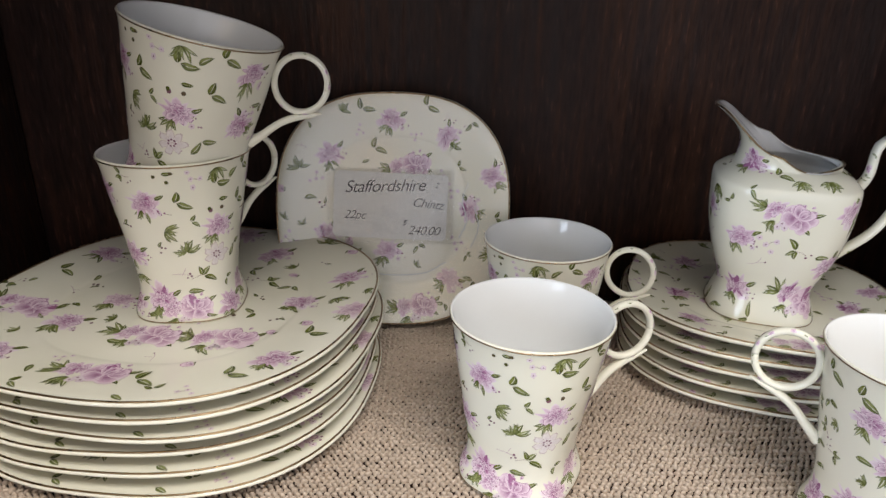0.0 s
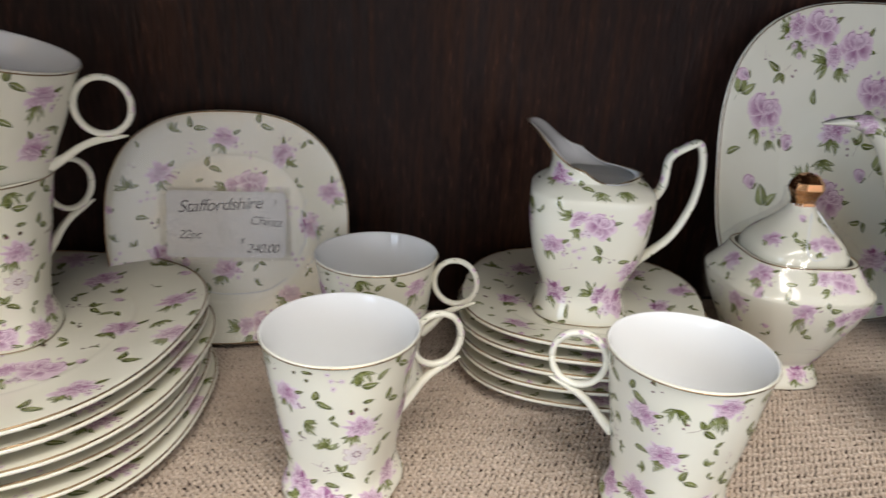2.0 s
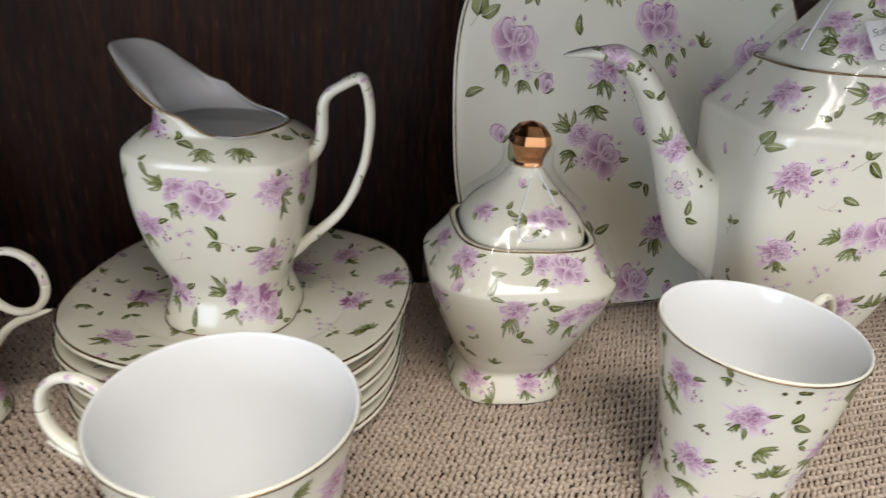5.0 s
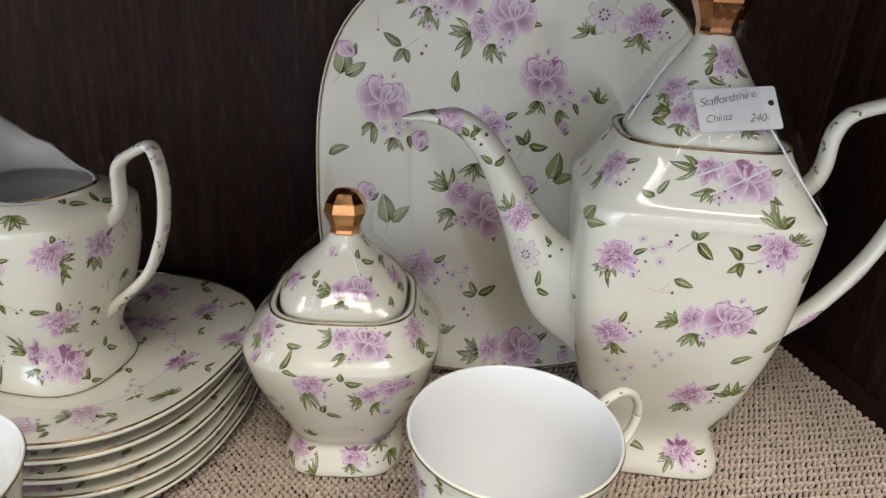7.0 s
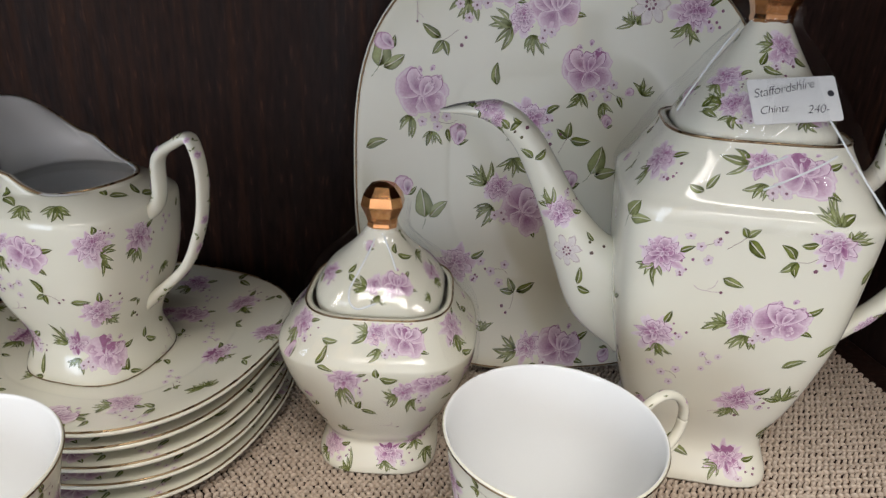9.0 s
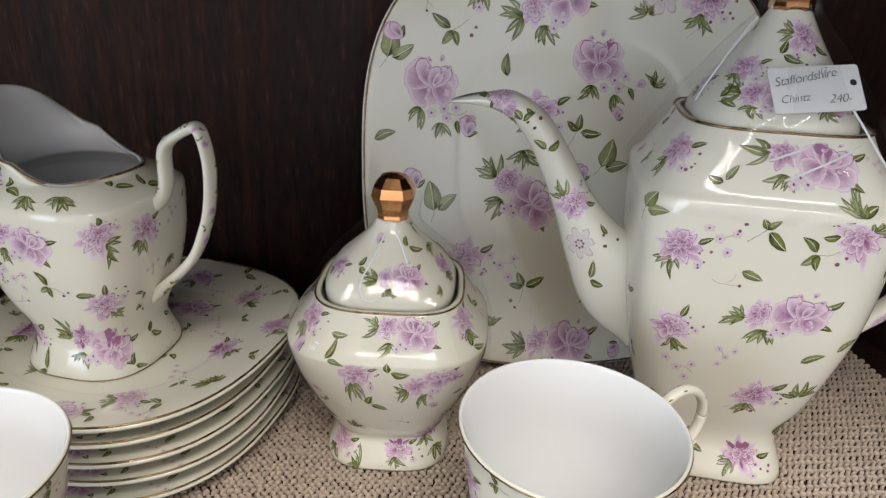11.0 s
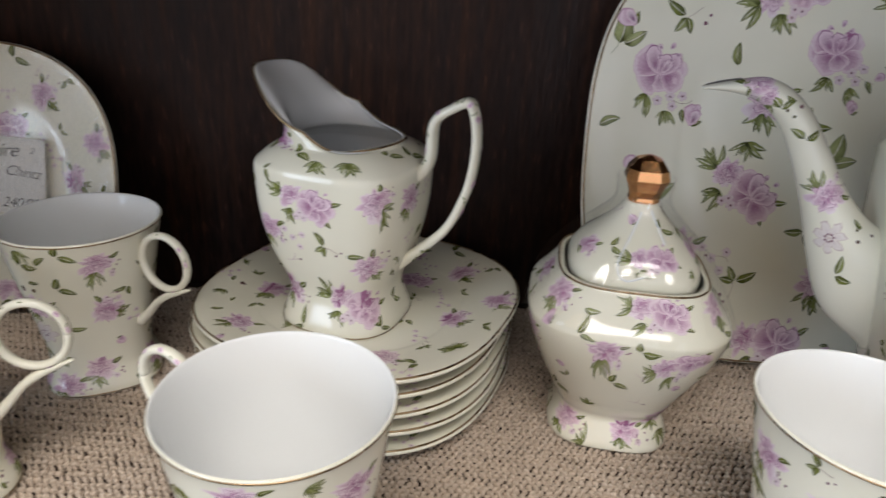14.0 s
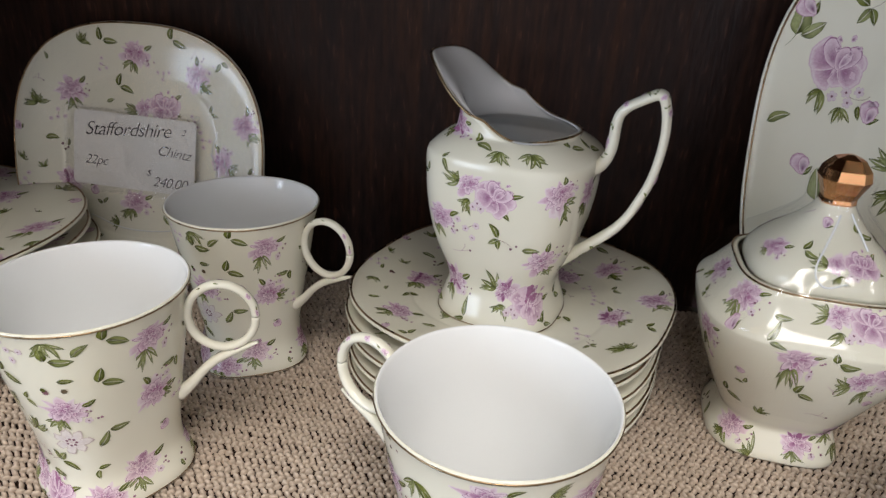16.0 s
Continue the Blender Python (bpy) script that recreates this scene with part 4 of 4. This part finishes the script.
SUGAR = [(0.0292, 0.0, 3.2), (0.0289, 0.003, 3.2), (0.0266, 0.009, 3.0), (0.0248, 0.0145, 2.9), (0.0280, 0.0205, 2.8), (0.0345, 0.034, 2.8), (0.0404, 0.048, 3.0), (0.0440, 0.060, 3.1), (0.0450, 0.0660, 3.2), (0.0446, 0.0688, 3.2), (0.0408, 0.0735, 3.2), (0.0360, 0.0800, 3.3), (0.0330, 0.0850, 3.3)]
SUGAR_LID = [(0.0284, 0.0822, 3.2), (0.0290, 0.0862, 3.0), (0.0282, 0.0908, 2.8), (0.0244, 0.0965, 2.6), (0.0186, 0.1022, 2.5), (0.0130, 0.1078, 2.3), (0.0090, 0.1128, 2.2), (0.0072, 0.1160, 2.2)]


def film_wrap(name, profile, label, at, seed, folds, amp, crease_glints):
    """A loose clear film about a vessel, with soft folds and a few white lines painted for the glints along them: rows
    of degrees round and height.
    """
    rng = random.Random(seed)
    base = loft(profile, 0)
    waves = [(rng.randint(3, 11), rng.uniform(-4, 4), rng.uniform(0, 6.28), rng.uniform(0.3, 1.0)) for _ in range(folds)]
    around, up = 120, 40
    verts, faces = [], []
    for j in range(up + 1):
        s = j / up
        for i in range(around):
            d = 360.0 * i / around
            p = base(d, s)
            w = sum(k * math.sin(f * radians(d) + g * s * 3 + ph) for f, g, ph, k in waves) / folds
            w = abs(w) ** 0.7
            out = Vector((p.x, p.y, 0)).normalized()
            verts.append(p + out * (amp * w) + Vector((0, 0, 0.3 * amp * w)))
    for j in range(up):
        for i in range(around):
            m = (i + 1) % around
            faces.append((j * around + i, j * around + m, (j + 1) * around + m, (j + 1) * around + i))
    ob = new(name)
    sheet = mesh_object("film", verts, faces, FILM, ob)
    sheet.visible_shadow = False
    for path in crease_glints:
        pts = []
        for k in range(29):
            d, z = smooth_rows(path, k / 28)
            p = base(d, height_to_s(lambda q, t: base(0, t), z))
            pts.append(p * (1 + 0.0018 / max(p.length, 0.01)) + Vector((p.x, p.y, 0)).normalized() * amp * 0.55)
        v, f = tube_points(pts, 0.00042, 6, False)
        line = mesh_object("crease_glint", v, f, CREASE_GLINT, ob, "white painted glint along a fold of the film")
        line.visible_shadow = False
    ob.matrix_world = at
    tagged(ob, label, "plastic wrap")
    return ob


def sugar_bowl():
    rng = random.Random(52)
    ob = new("sugar_bowl")
    outer = loft(SUGAR, 0)
    inner = loft([(max(r - 0.0025, 0.005), z + 0.0004, n) for r, z, n in SUGAR], 0)
    shell("bowl", outer, inner, PORCELAIN, ob, 96, 60, 0.25)
    gilt_line("gilt_rim", [outer(3.75 * i, 1.0) + Vector((0, 0, 0.0004)) for i in range(96)], ob)
    lid = loft(SUGAR_LID, 0)
    cover = shell("lid", lid, None, PORCELAIN, ob, 96, 36)
    knob(cover, 0.1150, 0.92, 0, True)
    majors = [(-79, 0.915, "double", -5), (-103, 0.625, "rose", 0), (-65, 0.58, "double", 25), (-98, 0.48, "leaves", 0), (-76, 0.19, "rose", 0), (-86, 0.405, "twigs", 0), (-139, 0.92, "rose", 0), (-11, 0.895, "leaves", 0),
              (-118, 0.75, "leaves", 0), (-86, 0.645, "leaves", 20), (-135, 0.185, "pink", 0), (-40, 0.795, "leaves", 0), (-120, 0.88, "leaf", 0), (-150, 0.60, "rose", 0), (-30, 0.6, "rose", 0), (-36, 0.92, "rose", 20), (-45, 0.30, "rose", 0),
              (-38, 0.16, "tuft", 0), (0, 0.5, "double", 0), (90, 0.6, "double", 0), (45, 0.35, "rose", 0), (140, 0.55, "rose", 0), (180, 0.9, "rose", 0), (-140, 0.40, "leaves", 0)]
    floral_print(ob, loft_frames(outer), 14.5, majors, loft_fillers(outer, rng, 600, 0.05, 0.95), 0.0098, rng)
    majors = [(-81, 0.445, "double", 5), (-13, 0.65, "tuft", 0), (-113, 0.72, "bud", 0), (-124, 0.515, "leaves", 0), (-18, 0.455, "rose", 0), (-150, 0.45, "rose", 0), (-60, 0.70, "leaves", 0), (30, 0.45, "rose", 0), (120, 0.45, "double", 0)]
    floral_print(cover, loft_frames(lid), 12, majors, loft_fillers(lid, rng, 120, 0.08, 0.9), 0.012, rng)
    return ob


SUGAR_AT = pose(0.3262, 0.335, 0, 0, 0, -8)
bowl = sugar_bowl()
bowl.matrix_world = SUGAR_AT
tagged(bowl, "lidded cream porcelain sugar bowl with copper-gold knob", "sugar bowl")
film_wrap("plastic_wrap", [(0.0425, 0.034, 3.0), (0.0450, 0.050, 3.2), (0.0462, 0.062, 3.4), (0.0458, 0.070, 3.4), (0.0420, 0.078, 3.3), (0.0360, 0.088, 3.2), (0.0290, 0.097, 2.8), (0.0185, 0.107, 2.4), (0.0112, 0.116, 2.2), (0.0116, 0.127, 2.2)],
          "clear plastic film wrapped round the sugar bowl", SUGAR_AT, 3, 4, 0.0022,
          [[(-97, 0.113), (-104, 0.105), (-108, 0.096), (-101, 0.0905), (-88, 0.0925)], [(-80, 0.114), (-73, 0.108), (-70, 0.103)]])

POT = [(0.0374, 0.0, 4.5), (0.0370, 0.004, 4.5), (0.0346, 0.011, 4.3), (0.0328, 0.018, 4.2), (0.0338, 0.027, 4.2), (0.0392, 0.044, 4.6), (0.0442, 0.065, 4.9), (0.0482, 0.088, 5.2), (0.0499, 0.112, 5.4), (0.0510, 0.1310, 5.6), (0.0509, 0.1385, 5.5), (0.0474, 0.1430, 5.0), (0.0425, 0.1520, 4.4), (0.0382, 0.1600, 4.0), (0.0362, 0.1650, 3.6)]
POT_LID = [(0.0314, 0.1612, 3.6), (0.0320, 0.1655, 3.4), (0.0304, 0.1712, 3.0), (0.0256, 0.1796, 2.7), (0.0192, 0.1888, 2.5), (0.0134, 0.1980, 2.3), (0.0094, 0.2050, 2.2), (0.0074, 0.2082, 2.2)]


def teapot():
    rng = random.Random(61)
    ob = new("teapot")
    outer = loft(POT, 0)
    inner = loft([(max(r - 0.003, 0.005), z + 0.0004, n) for r, z, n in POT], 0)
    body = shell("body", outer, inner, PORCELAIN, ob, 112, 72, 0.25)
    gilt_line("gilt_rim", [outer(3.75 * i, 1.0) + Vector((0, 0, 0.0004)) for i in range(96)], ob, 0.0006)
    lid = loft(POT_LID, 0)
    cover = shell("lid", lid, None, PORCELAIN, ob, 96, 40)
    knob(cover, 0.2070, 1.1, 0, False)
    spine = [(-0.030, 0, 0.076, 0.033, 0.0165), (-0.048, 0, 0.083, 0.0255, 0.0150), (-0.0625, 0, 0.097, 0.0160, 0.0128), (-0.0745, 0, 0.116, 0.0102, 0.0106), (-0.0857, 0, 0.137, 0.0080, 0.0090), (-0.0960, 0, 0.1528, 0.0070, 0.0081),
             (-0.1080, 0, 0.1620, 0.0058, 0.0070), (-0.1215, 0, 0.1632, 0.0030, 0.0052), (-0.1362, 0, 0.1616, 0.0008, 0.0024)]
    sweep("spout", spine, PORCELAIN, ob, 28, 100, power=2.0)
    # dark strip laid on the tip, painting the shade inside the opening
    shade_slit = [(-0.1350, 0, 0.1627, 0.0003, 0.0010), (-0.1285, 0, 0.1649, 0.0003, 0.0022), (-0.1205, 0, 0.1668, 0.0003, 0.0016)]
    sweep("spout_opening_shade", shade_slit, material("painted_spout_shade", 0.4, 0, (0.12, 0.11, 0.10))[0], ob, 10, 16, "dark strip painted on for the shaded spout opening")
    path = [(0.0420, 0, 0.1370, 0.0048, 0.0055), (0.0530, 0, 0.1432, 0.0044, 0.0052), (0.0580, 0, 0.1530, 0.0036, 0.0050), (0.0588, 0, 0.1680, 0.0032, 0.0050), (0.0640, 0, 0.1775, 0.0031, 0.0050), (0.0790, 0, 0.1835, 0.0030, 0.0050), (0.0930, 0, 0.1865, 0.0031, 0.0050), (0.0990, 0, 0.1760, 0.0030, 0.0050), (0.0990, 0, 0.1480, 0.0030, 0.0050), (0.0910, 0, 0.1170, 0.0030, 0.0050), (0.0740, 0, 0.0870, 0.0034, 0.0052), (0.0540, 0, 0.0660, 0.0040, 0.0055), (0.0360, 0, 0.0520, 0.0048, 0.0060)]
    sweep("handle", path, PORCELAIN, ob, 16, 110)
    handle_print(ob, path, 34, rng, 0.0045)
    majors = [(-125, 0.60, "rose", 0), (-81, 0.52, "double", 8), (-61, 0.645, "rose", 160), (-83, 0.895, "double", -8), (-143, 0.88, "rose", 0), (-77, 0.385, "rose", 20), (-68, 0.17, "rose", -20), (-124, 0.485, "rose", 40), (-95, 0.645, "sprig", 0),
              (-73, 0.61, "sprig", 170), (-112, 0.62, "blossoms", 0), (-112, 0.56, "twigs", -20), (-101, 0.575, "leaf", -20), (-55, 0.39, "curl", 0), (-64, 0.455, "leaf", 30), (-140, 0.655, "big_leaf", 0), (-91, 0.35, "twigs", 20),
              (-120, 0.42, "blossoms", 0), (-50, 0.28, "leaves", 0), (-62, 0.72, "tuft", 180), (-47, 0.58, "leaf", 60), (-52, 0.475, "leaf", 40), (-25, 0.6, "rose", 0), (-20, 0.88, "rose", 0), (90, 0.56, "double", 0), (90, 0.35, "rose", 0),
              (150, 0.25, "rose", 0), (-112, 0.2, "leaves", 0), (-140, 0.2, "rose", 0)]
    floral_print(ob, loft_frames(outer), 19, majors, loft_fillers(outer, rng, 600, 0.05, 0.95), 0.0200, rng)
    majors = [(-74, 0.735, "rose", -70), (-140, 0.35, "leaves", 0), (-136, 0.535, "rose", 0), (-108, 0.39, "double", 0), (-61, 0.375, "rose", 0), (-30, 0.4, "rose", 0), (60, 0.4, "double", 0), (180, 0.4, "rose", 0), (-105, 0.62, "leaves", 0)]
    floral_print(cover, loft_frames(lid), 14.5, majors, loft_fillers(lid, rng, 120, 0.08, 0.9), 0.015, rng)

    # the print on the front and back of the spout
    def spout_frames(side):
        def frames(s, b):
            def spot(x, y, lift):
                r = smooth_rows(spine, s + 0.001 * x / 0.17)
                q = smooth_rows(spine, s + 0.001 * x / 0.17 + 0.01)
                d = (Vector(q[:3]) - Vector(r[:3])).normalized()
                nrm = Vector((0, 1, 0)).cross(d)
                a = b + 0.001 * y / max(r[3], 0.004)
                return Vector(r[:3]) + nrm * (r[3] + lift) * math.sin(a) + Vector((0, side, 0)) * (r[4] + lift) * math.cos(a)
            return spot
        return frames
    for side in (-1, 1):
        spout_majors = [(0.40, 0.1, "rose", 90), (0.55, 0.0, "leaves", 0), (0.78, 0.2, "double", 40), (0.30, -0.3, "aster", 0), (0.20, -0.5, "leaves", 60), (0.66, 0.3, "dots", 0), (0.28, 0.6, "dots", 0), (0.68, -0.3, "leaves", 30), (0.86, 0.6, "curl", 0)]
        floral_print(ob, spout_frames(side), 16, spout_majors, [], 0.01, rng)
    return ob


POT_AT = pose(0.4851, 0.3272, 0.0006, 0, -0.4, -17)
pot = teapot()
pot.matrix_world = POT_AT
tagged(pot, "tall cream porcelain teapot with lilac roses and gold knob", "teapot")
film_wrap("plastic_wrap", [(0.0520, 0.134, 5.2), (0.0516, 0.141, 4.6), (0.0480, 0.150, 4.0), (0.0425, 0.161, 3.4), (0.0365, 0.173, 3.0), (0.0280, 0.185, 2.7), (0.0185, 0.198, 2.4), (0.0112, 0.207, 2.2), (0.0120, 0.214, 2.2)],
          "clear plastic film wrapped round the teapot lid", POT_AT, 7, 4, 0.0026,
          [[(-62, 0.174), (-56, 0.163), (-51, 0.150), (-47, 0.140)], [(-101, 0.155), (-92, 0.158), (-84, 0.161)], [(-93, 0.149), (-76, 0.156), (-62, 0.162)], [(-148, 0.203), (-146, 0.188), (-143, 0.172)]])


def saucer_film():
    """A loose clear film drawn over the front of the propped saucer and its card."""
    rng = random.Random(17)
    top = plate_surface(0.078, 0.0098, 2.55)
    around, rings = 96, 26
    verts, faces = [], []
    waves = [(rng.uniform(30, 120), rng.uniform(30, 120), rng.uniform(0, 6)) for _ in range(5)]
    for j in range(rings + 1):
        f = j / rings
        for i in range(around):
            a = 2 * math.pi * i / around
            k = 0.0770 * f * super_radius(a, 2.55)
            x, y = k * math.cos(a), k * math.sin(a)
            lift = 0.0010 + (1 - f) ** 0.6 * 0.0050 + 0.0009 * (1 - f * f) * sum(math.sin(p * x + q * y + r) for p, q, r in waves) / 2
            verts.append(Vector((x, y, top(x, y) + max(lift, 0.0006))))
    for j in range(rings):
        for i in range(around):
            m = (i + 1) % around
            faces.append((j * around + i, (j + 1) * around + i, (j + 1) * around + m, j * around + m))
    ob = new("plastic_wrap")
    sheet = mesh_object("film", verts, faces, CRINKLED, ob)
    sheet.visible_shadow = False
    # a second patch of wrinkled film across the card, added for its glare
    cols, rows, wide, high = 46, 30, 0.084, 0.050
    pts = [Vector((-0.002 + wide * (i / cols - 0.5), 0.0035 + high * (j / rows - 0.5), 0.0118 + 0.0005 * math.sin(i * 0.7 + 2.1 * math.sin(j * 0.5)) + 0.0004 * math.sin(j * 0.9 + i * 0.23)))
           for j in range(rows + 1) for i in range(cols + 1)]
    quads = [(j * (cols + 1) + i, j * (cols + 1) + i + 1, (j + 1) * (cols + 1) + i + 1, (j + 1) * (cols + 1) + i) for j in range(rows) for i in range(cols)]
    strip = mesh_object("glare_film", pts, quads, GLARE_FILM, ob, "wrinkled clear film patch over the card, added for glare")
    strip.visible_shadow = False
    # thin white lines painted where folds of the film catch light
    for path in ([(0.044, -0.018), (0.049, -0.006), (0.046, 0.008), (0.050, 0.020)], [(0.052, -0.024), (0.057, -0.010), (0.054, 0.004)], [(-0.030, -0.036), (-0.008, -0.043), (0.020, -0.042), (0.036, -0.034)]):
        line = []
        for k in range(25):
            x, y = smooth_rows(path, k / 24)
            line.append(Vector((x + rng.uniform(-0.0004, 0.0004), y, top(x, y) + 0.0042)))
        v, f = tube_points(line, 0.00032, 6, False)
        fold = mesh_object("crease_glint", v, f, CREASE_GLINT, ob, "white painted glint along a fold of the film")
        fold.visible_shadow = False
    ob.matrix_world = PROPPED_AT
    tagged(ob, "crinkled clear plastic film over the propped saucer", "plastic wrap")


saucer_film()


# ---- cards ----
def card(name, label, m, w, h, lines, corner=0.004, hole=False):
    """A paper card in its own x-y plane with written lines: text, x, y, size, turn."""
    ob = new(name)
    bm = bmesh.new()
    outline = []
    for cx, cy, a0 in ((w / 2 - corner, h / 2 - corner, 0), (-w / 2 + corner, h / 2 - corner, 90), (-w / 2 + corner, -h / 2 + corner, 180), (w / 2 - corner, -h / 2 + corner, 270)):
        outline += [(cx + corner * math.cos(radians(a0 + 22.5 * k)), cy + corner * math.sin(radians(a0 + 22.5 * k))) for k in range(5)]
    bottom = [bm.verts.new((x, y, 0)) for x, y in outline]
    face = bm.faces.new(bottom)
    ext = bmesh.ops.extrude_face_region(bm, geom=[face])
    bmesh.ops.translate(bm, vec=(0, 0, 0.0004), verts=[v for v in ext["geom"] if isinstance(v, bmesh.types.BMVert)])
    bmesh.ops.recalc_face_normals(bm, faces=bm.faces[:])
    part("paper", bm, CARD, ob)
    for text, x, y, size, turn in lines:
        cu = bpy.data.curves.new("writing", "FONT")
        cu.body, cu.size, cu.shear, cu.space_character = text, size, 0.35, 0.92
        cu.offset = -0.00008
        tmp = new("tmp", cu)
        me = bpy.data.meshes.new_from_object(tmp.evaluated_get(bpy.context.evaluated_depsgraph_get()))
        bpy.data.objects.remove(tmp)
        me.materials.clear()
        me.materials.append(INK)
        w_ob = new("writing", me)
        w_ob.parent = ob
        w_ob.matrix_local = pose(x, y, 0.0006, 0, 0, turn)
    if hole:
        bm = bmesh.new()
        bmesh.ops.create_circle(bm, cap_ends=True, segments=14, radius=0.0013, matrix=Matrix.Translation((w / 2 - 0.003, h * 0.1, 0.0006)))
        part("punched_hole", bm, INK, ob)
    ob.matrix_world = m
    tagged(ob, label, "price card")
    return ob


card("price_card", "white handwritten price card under the propped saucer's film", PROPPED_AT @ pose(-0.002, 0.0035, 0.0085, 0, 0, -2), 0.076, 0.044,
     [("Staffordshire", -0.031, 0.0075, 0.0115, 4), ("Chintz", 0.014, 0.0005, 0.0085, -4), ("22pc", -0.031, -0.0095, 0.0080, 0), ("$", 0.008, -0.0125, 0.0055, 0), ("240.00", 0.012, -0.0185, 0.0085, 0), ("2", 0.029, 0.0135, 0.0050, 0)], 0.003)
card("price_tag", "small white handwritten tag under the teapot's film", POT_AT @ pose(0.0070, -0.0295, 0.1812, 52, 0, 8) @ pose(0, 0, 0, 0, 0, 6), 0.034, 0.019,
     [("Staffordshire", -0.0155, 0.0015, 0.0052, 8), ("Chintz", -0.0145, -0.0055, 0.0046, 4), ("240-", 0.0035, -0.0060, 0.0050, 0), ("17", 0.002, 0.0065, 0.0032, 0)], 0.0012, True)
